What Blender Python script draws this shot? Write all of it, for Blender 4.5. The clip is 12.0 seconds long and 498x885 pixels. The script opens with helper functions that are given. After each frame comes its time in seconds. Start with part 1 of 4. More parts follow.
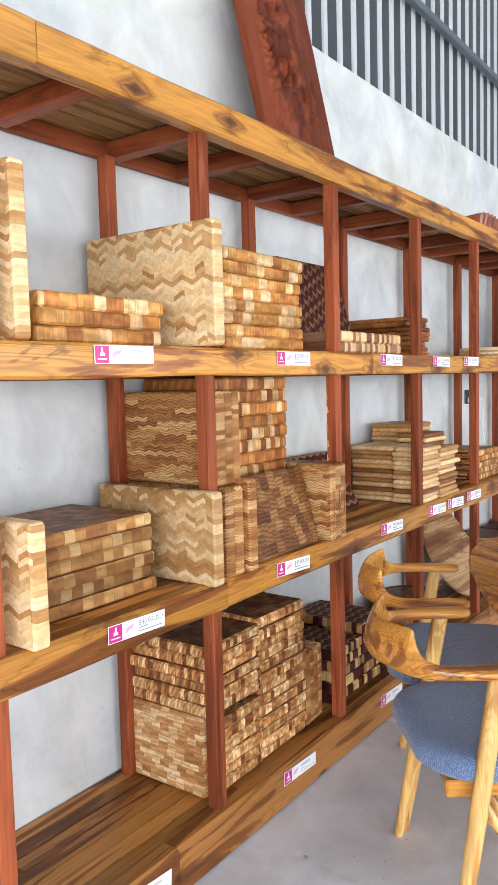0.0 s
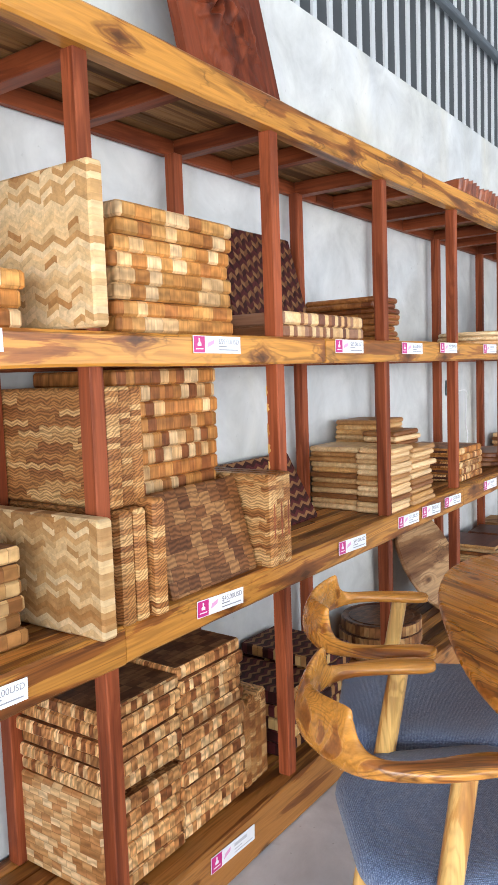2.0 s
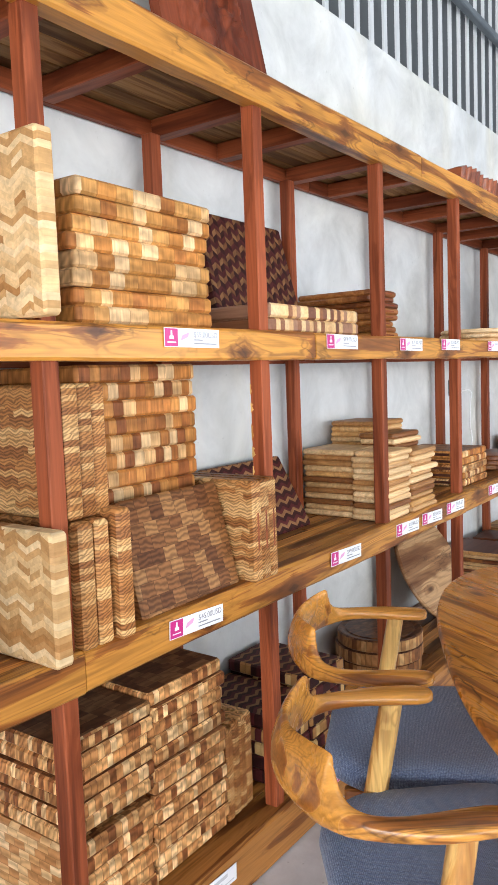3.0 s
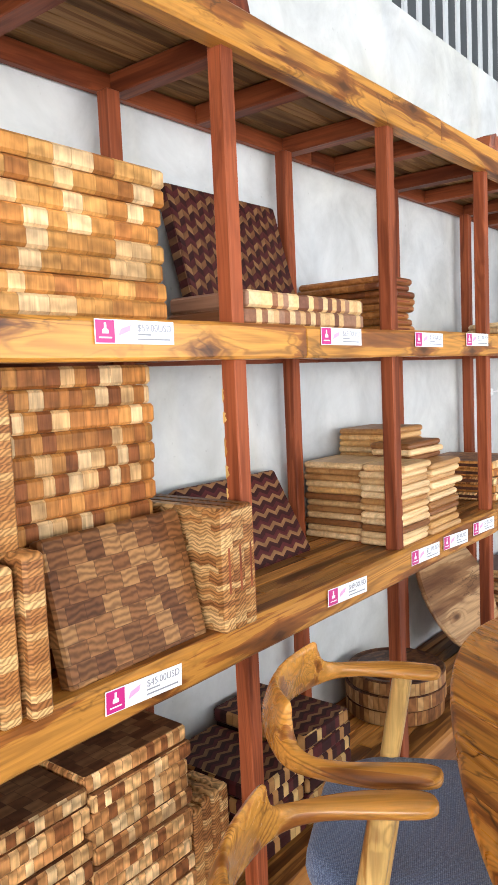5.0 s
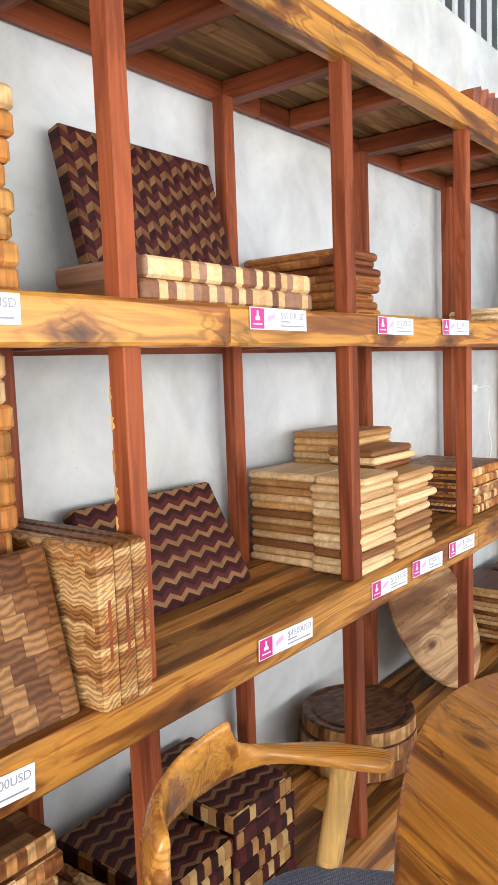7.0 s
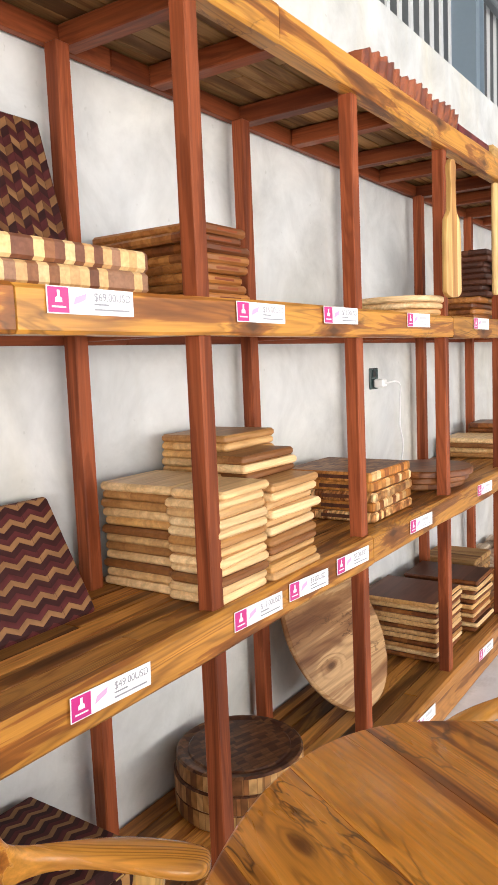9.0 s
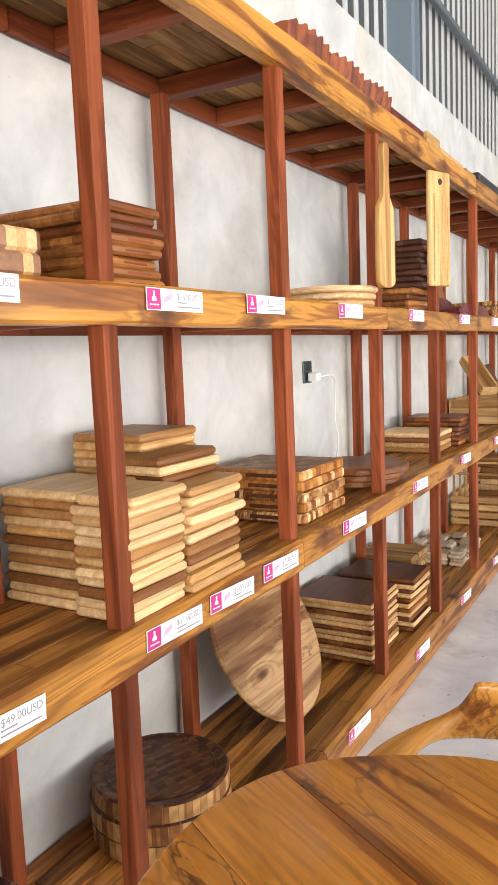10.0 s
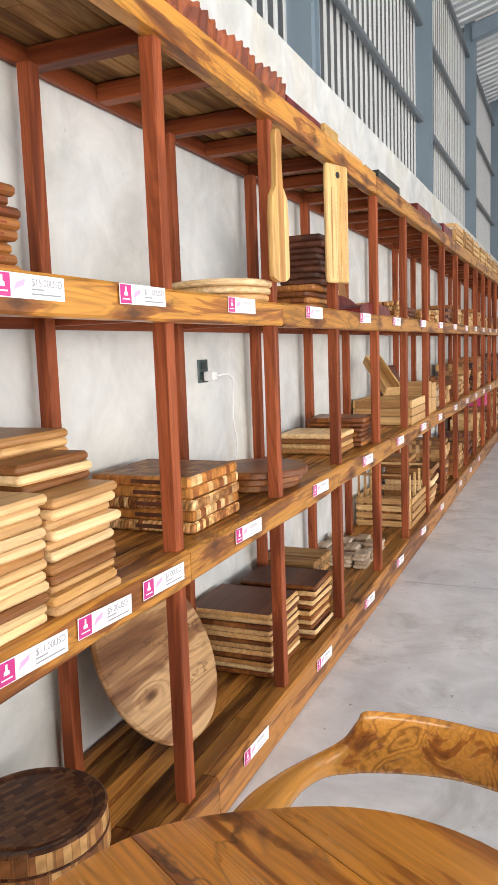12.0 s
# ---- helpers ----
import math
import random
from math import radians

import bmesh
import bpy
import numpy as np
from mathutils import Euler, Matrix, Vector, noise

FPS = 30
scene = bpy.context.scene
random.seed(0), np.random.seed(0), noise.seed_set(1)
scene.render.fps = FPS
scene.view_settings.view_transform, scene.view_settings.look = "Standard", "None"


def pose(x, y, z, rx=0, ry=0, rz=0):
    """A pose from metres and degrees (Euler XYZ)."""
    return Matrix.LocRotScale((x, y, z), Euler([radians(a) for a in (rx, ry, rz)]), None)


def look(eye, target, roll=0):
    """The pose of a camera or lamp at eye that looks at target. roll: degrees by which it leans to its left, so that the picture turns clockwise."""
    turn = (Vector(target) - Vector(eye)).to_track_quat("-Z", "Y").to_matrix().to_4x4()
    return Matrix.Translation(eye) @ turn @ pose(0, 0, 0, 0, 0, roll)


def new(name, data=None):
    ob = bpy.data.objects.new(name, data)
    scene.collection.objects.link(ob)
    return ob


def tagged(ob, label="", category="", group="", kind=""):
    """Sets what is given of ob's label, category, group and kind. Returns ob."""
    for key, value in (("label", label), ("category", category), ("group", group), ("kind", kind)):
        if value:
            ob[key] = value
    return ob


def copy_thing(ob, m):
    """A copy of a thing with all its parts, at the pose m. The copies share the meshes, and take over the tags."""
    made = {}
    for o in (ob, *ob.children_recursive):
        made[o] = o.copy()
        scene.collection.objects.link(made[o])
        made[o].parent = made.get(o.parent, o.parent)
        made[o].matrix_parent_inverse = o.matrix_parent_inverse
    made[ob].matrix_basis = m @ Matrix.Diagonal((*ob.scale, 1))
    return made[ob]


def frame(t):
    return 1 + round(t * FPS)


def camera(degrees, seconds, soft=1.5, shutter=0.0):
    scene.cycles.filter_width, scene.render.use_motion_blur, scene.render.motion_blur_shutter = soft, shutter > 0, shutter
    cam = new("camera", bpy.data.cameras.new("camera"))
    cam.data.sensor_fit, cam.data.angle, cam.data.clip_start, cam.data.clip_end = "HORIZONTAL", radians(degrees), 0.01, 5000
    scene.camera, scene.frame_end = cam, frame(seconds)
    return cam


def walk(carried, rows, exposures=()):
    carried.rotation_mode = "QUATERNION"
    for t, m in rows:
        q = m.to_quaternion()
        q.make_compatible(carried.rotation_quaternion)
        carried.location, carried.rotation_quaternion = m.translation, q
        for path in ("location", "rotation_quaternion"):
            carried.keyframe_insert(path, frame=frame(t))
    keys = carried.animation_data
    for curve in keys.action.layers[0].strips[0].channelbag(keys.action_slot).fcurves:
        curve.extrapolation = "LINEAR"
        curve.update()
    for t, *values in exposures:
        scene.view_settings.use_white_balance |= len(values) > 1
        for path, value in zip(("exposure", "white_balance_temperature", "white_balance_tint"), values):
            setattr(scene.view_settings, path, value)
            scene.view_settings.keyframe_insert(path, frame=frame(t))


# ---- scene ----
cam = camera(36.5, 12.0, soft=1.1)
S = 0.88  # plan units to metres
PLAN = [
    (0, (-0.002, 0.347, 1.522), (-1.175, 1.96, 1.364), -1.5),
    (0.5, (-0.043, 0.52, 1.513), (-1.207, 2.138, 1.353), -1.7),
    (1, (-0.063, 0.644, 1.515), (-1.223, 2.265, 1.343), -1.7),
    (1.5, (-0.08, 0.761, 1.509), (-1.239, 2.381, 1.332), -1.9),
    (2, (-0.13, 0.908, 1.520), (-1.287, 2.529, 1.337), -2.0),
    (2.5, (-0.178, 1.024, 1.513), (-1.336, 2.644, 1.330), -2.0),
    (3, (-0.186, 1.109, 1.502), (-1.356, 2.721, 1.325), -2.1),
    (5, (-0.305, 1.54, 1.504), (-1.55, 3.096, 1.329), -2.5),
    (5.5, (-0.354, 1.66, 1.503), (-1.6, 3.214, 1.325), -2.5),
    (6, (-0.413, 1.789, 1.500), (-1.652, 3.348, 1.313), -2.4),
    (6.5, (-0.435, 1.886, 1.496), (-1.669, 3.449, 1.302), -2.2),
    (7, (-0.446, 2.004, 1.500), (-1.672, 3.572, 1.302), -2.1),
    (9, (-0.432, 2.399, 1.485), (-1.544, 4.048, 1.271), -2.4),
    (9.5, (-0.449, 2.496, 1.483), (-1.499, 4.183, 1.256), -2.5),
    (10, (-0.464, 2.568, 1.482), (-1.449, 4.292, 1.243), -2.3),
    (10.5, (-0.465, 2.639, 1.476), (-1.39, 4.395, 1.229), -2.1),
    (11, (-0.47, 2.701, 1.464), (-1.343, 4.484, 1.217), -2.0),
    (11.5, (-0.474, 2.74, 1.469), (-1.298, 4.545, 1.220), -2.0),
    (12, (-0.463, 2.758, 1.464), (-1.247, 4.582, 1.220), -2.0),
]
walk(cam, [(t, look([S * v for v in eye], [S * v for v in target], roll)) for t, eye, target, roll in PLAN],
     [(0, -0.15, 6000, 10), (2.5, -0.12, 6050, 10), (4.5, 0.0, 6200, 10), (7, 0.07, 6300, 10), (9.5, 0.13, 6900, 13), (12, 0.09, 6800, 12)])

# ---- light ----
world = bpy.data.worlds.new("sky")
scene.world = world
world.use_nodes = True
wn = world.node_tree.nodes
sky = wn.new("ShaderNodeTexSky")
sky.sky_type = "NISHITA"
sky.sun_disc = False
sky.sun_elevation = radians(52)
sky.sun_rotation = radians(110)
world.node_tree.links.new(sky.outputs[0], wn["Background"].inputs[0])
wn["Background"].inputs[1].default_value = 0.12
sun_data = bpy.data.lights.new("sun", "SUN")
sun_data.energy, sun_data.angle, sun_data.color = 2.5, radians(0.5), (1.0, 0.95, 0.87)
sun = new("sun", sun_data)
sun.matrix_world = look((10, -4, 14), (0, 0, 0))


def area_lamp(name, eye, target, wide, high, watts, colour):
    data = bpy.data.lights.new(name, "AREA")
    data.shape, data.size, data.size_y, data.energy, data.color = "RECTANGLE", wide, high, watts, colour
    ob = new(name, data)
    ob.matrix_world = look(eye, target)
    return ob


area_lamp("open_side_daylight", (7.9, 4.5, 1.4), (-1.5, 4.5, 0.7), 17.0, 2.4, 860, (1.0, 0.985, 0.96))
area_lamp("entrance_daylight", (3.2, -4.9, 1.4), (0.5, 6, 0.8), 8.0, 2.4, 740, (1.0, 0.985, 0.96))
# Added overhead fill lamp; the roof above it has no opening.
area_lamp("roof_light_daylight", (4.2, 5.0, 6.0), (2.6, 5.0, 0), 1.6, 18.0, 300, (0.97, 0.99, 1.0))


# ---- materials ----
class Nodes:
    """A small writer of node materials."""

    def __init__(self, name, rough=0.5, metal=0.0):
        self.m = bpy.data.materials.new(name)
        self.m.use_nodes = True
        self.t = self.m.node_tree
        self.b = self.t.nodes["Principled BSDF"]
        self.b.inputs["Roughness"].default_value = rough
        self.b.inputs["Metallic"].default_value = metal

    def n(self, kind, **sets):
        node = self.t.nodes.new("ShaderNode" + kind)
        if "operation" in sets:
            node.operation = sets["operation"]
        if "blend_type" in sets:
            node.blend_type = sets["blend_type"]
        if "data_type" in sets:
            node.data_type = sets["data_type"]
        if "noise_dimensions" in sets:
            node.noise_dimensions = sets["noise_dimensions"]
        if "wave_type" in sets:
            node.wave_type = sets["wave_type"]
        if "bands_direction" in sets:
            node.bands_direction = sets["bands_direction"]
        return node

    def link(self, a, b):
        self.t.links.new(a, b)

    def coords(self, scale=(1, 1, 1), shift=True, turn=(0, 0, 0)):
        tc = self.n("TexCoord")
        out = tc.outputs["Object"]
        if shift:
            info = self.n("ObjectInfo")
            add = self.n("VectorMath", operation="MULTIPLY_ADD")
            self.link(info.outputs["Random"], add.inputs[0])
            add.inputs[1].default_value = (7.3, 11.1, 5.7)
            self.link(out, add.inputs[2])
            out = add.outputs[0]
        mp = self.n("Mapping")
        mp.inputs["Scale"].default_value = scale
        mp.inputs["Rotation"].default_value = turn
        self.link(out, mp.inputs["Vector"])
        return mp.outputs[0]

    def noise(self, vec, scale, detail=3.0, rough=0.55, distort=0.0):
        nz = self.n("TexNoise")
        nz.inputs["Scale"].default_value = scale
        nz.inputs["Detail"].default_value = detail
        nz.inputs["Roughness"].default_value = rough
        nz.inputs["Distortion"].default_value = distort
        self.link(vec, nz.inputs["Vector"])
        return nz.outputs["Fac"]

    def math(self, op, a, b=None, c=None):
        node = self.n("Math", operation=op)
        for i, v in enumerate((a, b, c)):
            if v is None:
                continue
            if isinstance(v, (int, float)):
                node.inputs[i].default_value = v
            else:
                self.link(v, node.inputs[i])
        return node.outputs[0]

    def ramp(self, fac, stops, smooth=True):
        node = self.n("ValToRGB")
        els = node.color_ramp.elements
        node.color_ramp.interpolation = "LINEAR" if smooth else "CONSTANT"
        while len(els) < len(stops):
            els.new(0.5)
        for e, (p, c) in zip(els, stops):
            e.position, e.color = p, (*c, 1)
        self.link(fac, node.inputs[0])
        return node.outputs[0]

    def mix(self, fac, a, b, how="MIX"):
        node = self.n("Mix", data_type="RGBA", blend_type=how)
        for sock, v in ((node.inputs["Factor"], fac), (node.inputs[6], a), (node.inputs[7], b)):
            if isinstance(v, (int, float)):
                sock.default_value = v
            elif isinstance(v, tuple):
                sock.default_value = (*v, 1)
            else:
                self.link(v, sock)
        return node.outputs[2]

    def hsv(self, colour, value, sat=1.0):
        node = self.n("HueSaturation")
        node.inputs["Saturation"].default_value = sat
        if isinstance(value, (int, float)):
            node.inputs["Value"].default_value = value
        else:
            self.link(value, node.inputs["Value"])
        self.link(colour, node.inputs["Color"])
        return node.outputs[0]

    def random(self, low, high):
        info = self.n("ObjectInfo")
        mr = self.n("MapRange")
        mr.inputs["To Min"].default_value, mr.inputs["To Max"].default_value = low, high
        self.link(info.outputs["Random"], mr.inputs["Value"])
        return mr.outputs[0]

    def split(self, vec):
        node = self.n("SeparateXYZ")
        self.link(vec, node.inputs[0])
        return node.outputs

    def join(self, x, y, z):
        node = self.n("CombineXYZ")
        for sock, v in zip(node.inputs, (x, y, z)):
            if isinstance(v, (int, float)):
                sock.default_value = v
            else:
                self.link(v, sock)
        return node.outputs[0]

    def white(self, vec):
        node = self.n("TexWhiteNoise", noise_dimensions="3D")
        self.link(vec, node.inputs["Vector"])
        return node.outputs["Value"]

    def bump(self, height, strength=0.2, distance=0.002):
        node = self.n("Bump")
        node.inputs["Strength"].default_value = strength
        node.inputs["Distance"].default_value = distance
        self.link(height, node.inputs["Height"])
        self.link(node.outputs[0], self.b.inputs["Normal"])

    def done(self, colour, rough=None):
        if isinstance(colour, tuple):
            self.b.inputs["Base Color"].default_value = (*colour, 1)
        else:
            self.link(colour, self.b.inputs["Base Color"])
        if rough is not None:
            self.link(rough, self.b.inputs["Roughness"])
        return self.m


def figured_wood(name, light, mid, dark, along="y", rough=0.4, knots=True, coat=0.0, figure=1.0, vary=(0.88, 1.12), broad=0.52, lines=0.38, side="z", cracks=0.0, gloss=0.35):
    """Planed timber: pale sapwood, darker heart streaks, flowing grain lines and a few knots."""
    w = Nodes(name, rough)
    w.b.inputs["Specular IOR Level"].default_value = gloss
    i = "xyz".index(along)

    def stretched(long, wide):
        return w.coords([long if k == i else wide for k in range(3)])

    v = stretched(1.5, 19.0)
    warp = w.noise(v, 0.55 * figure, 1.5, 0.45, 0.9)
    heart = w.noise(v, 0.75 * figure, 5.0, 0.55, 1.3)
    ringed = warp
    if knots == "row":
        # one knot in most stretches of half a metre, near the board's middle line
        run = w.math("MULTIPLY", w.split(w.coords())[i], 2.1)
        cell = w.math("FLOOR", run)
        pick = [w.white(w.join(cell, 0.7 + k, 1.3)) for k in range(3)]
        du = w.math("DIVIDE", w.math("SUBTRACT", w.math("FRACT", run), w.math("MULTIPLY_ADD", pick[0], 0.5, 0.25)), 2.1 * 1.7)
        dv = w.math("SUBTRACT", w.split(w.coords(shift=False))["xyz".index(side)], w.math("MULTIPLY_ADD", pick[1], 0.05, -0.025))
        far = w.math("ADD", w.math("MULTIPLY", w.math("ABSOLUTE", du), 0.8), w.math("MULTIPLY", w.math("ABSOLUTE", dv), 1.15))
        knot = w.math("ADD", w.math("MULTIPLY", far, 3.2), w.math("LESS_THAN", pick[2], 0.3))
        near = w.ramp(knot, [(0.0, (1, 1, 1)), (0.07, (0.4, 0.4, 0.4)), (0.2, (0, 0, 0))])
        ringed = w.math("ADD", warp, w.math("MULTIPLY", near, 0.2))
        heart = w.math("ADD", heart, w.math("MULTIPLY", near, 0.27))
    elif knots:
        vor = w.n("TexVoronoi")
        vor.inputs["Scale"].default_value = 0.75
        vor.voronoi_dimensions = "2D"
        axis = w.split(w.coords())
        w.link(w.join(w.math("MULTIPLY", axis[i], 2.3), w.math("MULTIPLY", axis["xyz".index(side)], 6.0), 0.0), vor.inputs["Vector"])
        near = w.ramp(vor.outputs["Distance"], [(0.0, (1, 1, 1)), (0.06, (0.4, 0.4, 0.4)), (0.17, (0, 0, 0))])
        ringed = w.math("ADD", warp, w.math("MULTIPLY", near, 0.24))
        heart = w.math("ADD", heart, w.math("MULTIPLY", near, 0.14))
    wave = w.n("Math", operation="SINE")
    w.link(w.math("MULTIPLY", w.math("ADD", ringed, w.math("MULTIPLY", heart, 0.12)), 105.0), wave.inputs[0])
    line = w.math("POWER", w.math("MULTIPLY_ADD", wave.outputs[0], 0.5, 0.5), 2.5)
    shown = w.ramp(w.noise(stretched(1.6, 11.0), 1.0, 2.0, 0.5, 0.4), [(0.36, (0.08, 0.08, 0.08)), (0.62, (1, 1, 1))])
    line = w.math("MULTIPLY", line, shown)
    fine = w.noise(stretched(4.0, 130.0), 1.0, 3.0, 0.6)
    col = w.ramp(heart, [(broad - 0.16, tuple(min(1, c * 1.1) for c in light)), (broad - 0.015, light), (broad + 0.012, mid), (broad + 0.10, tuple(0.6 * a + 0.4 * b for a, b in zip(dark, mid))), (broad + 0.2, dark)])
    col = w.mix(w.math("MULTIPLY", line, lines), col, dark)
    col = w.hsv(col, w.math("MULTIPLY_ADD", fine, 0.9, 0.55), 1.0)
    if knots == "row":
        ragged = w.math("ADD", knot, w.math("MULTIPLY_ADD", w.noise(stretched(14.0, 30.0), 1.0, 3.0), 0.12, -0.06))
        flame = w.ramp(ragged, [(0.0, (1, 1, 1)), (0.115, (0.85, 0.85, 0.85)), (0.14, (0, 0, 0))])
        turns = w.math("MULTIPLY_ADD", w.math("SINE", w.math("MULTIPLY", ragged, 150.0)), 0.2, 0.72)
        col = w.mix(w.math("MULTIPLY", flame, turns), col, tuple(0.3 * a + 0.5 * b for a, b in zip(dark, mid)))
    if cracks:
        # dark mineral lines that wander along the grain
        wander = w.noise(stretched(1.3, 5.0), 1.0, 5.0, 0.6, 0.6)
        vein = w.ramp(w.math("ABSOLUTE", w.math("SUBTRACT", wander, 0.53)), [(0.0, (1, 1, 1)), (0.004, (0.7, 0.7, 0.7)), (0.012, (0, 0, 0))])
        col = w.mix(w.math("MULTIPLY", w.math("MULTIPLY", vein, shown), cracks), col, tuple(c * 0.35 for c in dark))
    if knots:
        core = w.ramp(knot if knots == "row" else vor.outputs["Distance"], [(0.0, (1, 1, 1)), (0.03, (0.85, 0.85, 0.85)), (0.06, (0.1, 0.1, 0.1)), (0.09, (0, 0, 0))])
        col = w.mix(w.math("MULTIPLY", core, 0.75), col, tuple(c * 0.4 for c in dark))
    col = w.hsv(col, w.random(*vary), 1.0)
    w.bump(fine, 0.12, 0.001)
    w.b.inputs["Coat Weight"].default_value = coat
    w.b.inputs["Coat Roughness"].default_value = 0.1
    return w.done(col, w.math("MULTIPLY_ADD", heart, 0.25, rough - 0.1))


def block_wood(name, cell, colours, rough=0.45, zig=0.0, zig_len=0.05, grain=1.0, stagger=0.5, weights=None, curl=0.35, rows=0.0, cycle=None, streak=0.0, glue=0.45):
    """End-grain board: glued blocks of cell size, each of its own tone, rows offset or folded into a zigzag."""
    w = Nodes(name, rough)
    x, y, z = w.split(w.coords())
    if zig:
        fold = w.math("PINGPONG", x, zig_len)
        y = w.math("ADD", y, w.math("MULTIPLY", fold, zig))
    row = w.math("FLOOR", w.math("DIVIDE", y, cell[1]))
    xx = w.math("ADD", x, w.math("MULTIPLY", w.white(w.join(row, 3.0, 1.0)), cell[0] * stagger * 2))
    if streak:
        xx = w.math("ADD", xx, w.math("MULTIPLY", w.noise(w.join(x, w.math("MULTIPLY", row, 7.0), 0.0), 9.0, 1.0), cell[0] * 1.6))
    colm = w.math("FLOOR", w.math("DIVIDE", xx, cell[0]))
    lay = w.math("FLOOR", w.math("DIVIDE", z, cell[2])) if cell[2] else 0.0
    ident = w.join(colm, row, lay)
    tone = w.white(ident)
    if rows:
        tone = w.math("FRACT", w.math("ADD", w.math("MULTIPLY", w.white(w.join(row, 5.0, 2.0)), rows), w.math("MULTIPLY", tone, 1.0 - rows)))
    if cycle:
        tone = w.math("FRACT", w.math("MULTIPLY_ADD", w.math("ADD", row, w.math("MULTIPLY", colm, float(cycle[1]))), 1.0 / cycle[0], 0.01))
    n = len(colours)
    pos = weights or [i / n for i in range(n)]
    col = w.ramp(tone, list(zip(pos, colours)), smooth=False)
    gv = w.n("VectorMath", operation="MULTIPLY_ADD")
    w.link(tone, gv.inputs[0])
    gv.inputs[1].default_value = (9.1, 4.3, 2.2)
    w.link(w.join(x, y, z), gv.inputs[2])
    arcs = w.n("TexWave", wave_type="RINGS")
    arcs.inputs["Scale"].default_value = 14.0 * grain
    arcs.inputs["Distortion"].default_value = 6.0
    arcs.inputs["Detail"].default_value = 2.0
    w.link(gv.outputs[0], arcs.inputs["Vector"])
    fine = w.noise(gv.outputs[0], 60.0, 3.0)
    col = w.hsv(col, w.math("ADD", w.math("MULTIPLY_ADD", arcs.outputs["Fac"], curl, 1.0 - curl * 0.55), w.math("MULTIPLY_ADD", fine, 0.5, -0.25)))
    if streak:
        lined = w.noise(w.coords((95, 95, 6)), 1.0, 3.0, 0.6, 0.8)
        col = w.hsv(col, w.math("MULTIPLY_ADD", w.math("SUBTRACT", lined, 0.5), streak * 2.2, 1.0))
    # glue lines
    def seam(v, size):
        f = w.math("FRACT", w.math("DIVIDE", v, size))
        return w.math("LESS_THAN", w.math("MINIMUM", f, w.math("SUBTRACT", 1.0, f)), 0.0009 / size)
    lines = w.math("MAXIMUM", seam(xx, cell[0]), seam(y, cell[1]))
    col = w.mix(w.math("MULTIPLY", lines, glue), col, tuple(c * 0.4 for c in colours[0]))
    col = w.hsv(col, w.random(0.74, 1.14), 1.0)
    w.b.inputs["Specular IOR Level"].default_value = 0.12
    w.bump(w.math("SUBTRACT", fine, lines), 0.15, 0.001)
    return w.done(col)


def strip_wood(name, wide, colours, rough=0.45, along=0, vary=(0.9, 1.1), own=0.0, streak=0.6):
    """Long-grain board of glued strips across x (along=0) or y (along=1). own: how far each board takes one tone for itself."""
    w = Nodes(name, rough)
    w.b.inputs["Specular IOR Level"].default_value = 0.35
    v = w.coords()
    x, y, z = w.split(v)
    a = x if along == 0 else y
    a = w.math("ADD", a, w.math("MULTIPLY", w.noise(v, 3.0, 2.0), wide * 0.12))
    ident = w.white(w.join(w.math("FLOOR", w.math("DIVIDE", a, wide)), 1.0, 2.0))
    if own:
        ident = w.math("ADD", w.math("MULTIPLY", ident, 1.0 - own), w.math("MULTIPLY", w.random(0.0, 1.0), own))
    n = len(colours)
    col = w.ramp(ident, [((i + 0.5) / n, c) for i, c in enumerate(colours)]) if own else w.ramp(ident, [(i / n, c) for i, c in enumerate(colours)], smooth=False)
    fine = w.noise(w.coords((110, 5, 110) if along == 0 else (5, 110, 110)), 1.0, 3.0, 0.6, 0.4)
    swirl = w.noise(w.coords((22, 2.2, 26) if along == 0 else (2.2, 22, 26)), 1.0, 2.0, 0.5, 1.2)
    band = w.ramp(swirl, [(0.40, (1, 1, 1)), (0.58, (0.62, 0.50, 0.40)), (0.66, (0.95, 0.9, 0.85))])
    col = w.mix(streak, col, band, "MULTIPLY")
    col = w.hsv(col, w.math("MULTIPLY_ADD", fine, 0.8, 0.62))
    col = w.hsv(col, w.random(*vary), 1.0)
    w.bump(fine, 0.12, 0.001)
    return w.done(col)


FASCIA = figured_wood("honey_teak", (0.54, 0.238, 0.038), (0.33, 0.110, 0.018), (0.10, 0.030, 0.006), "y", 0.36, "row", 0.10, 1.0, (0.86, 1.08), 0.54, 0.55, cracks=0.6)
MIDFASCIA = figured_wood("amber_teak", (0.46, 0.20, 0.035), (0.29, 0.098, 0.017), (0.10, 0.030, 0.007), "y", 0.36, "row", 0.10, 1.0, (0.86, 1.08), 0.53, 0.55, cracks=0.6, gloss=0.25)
# Lowest front boards: browner wood, with the shade down there painted in too.
LOWFASCIA = figured_wood("shaded_brown_teak", (0.37, 0.155, 0.036), (0.21, 0.073, 0.016), (0.085, 0.027, 0.007), "y", 0.36, True, 0.10, 1.0, (0.85, 1.1), gloss=0.22)
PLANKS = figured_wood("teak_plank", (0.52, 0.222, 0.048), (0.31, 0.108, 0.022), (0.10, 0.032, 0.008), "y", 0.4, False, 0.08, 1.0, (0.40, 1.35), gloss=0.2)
# Planks seen from below: duller wood, some underside shade put into the colour.
UNDER = figured_wood("dull_shaded_plank", (0.34, 0.185, 0.066), (0.25, 0.12, 0.039), (0.12, 0.052, 0.019), "y", 0.7, False, 0.0, 1.0, (0.6, 1.3))
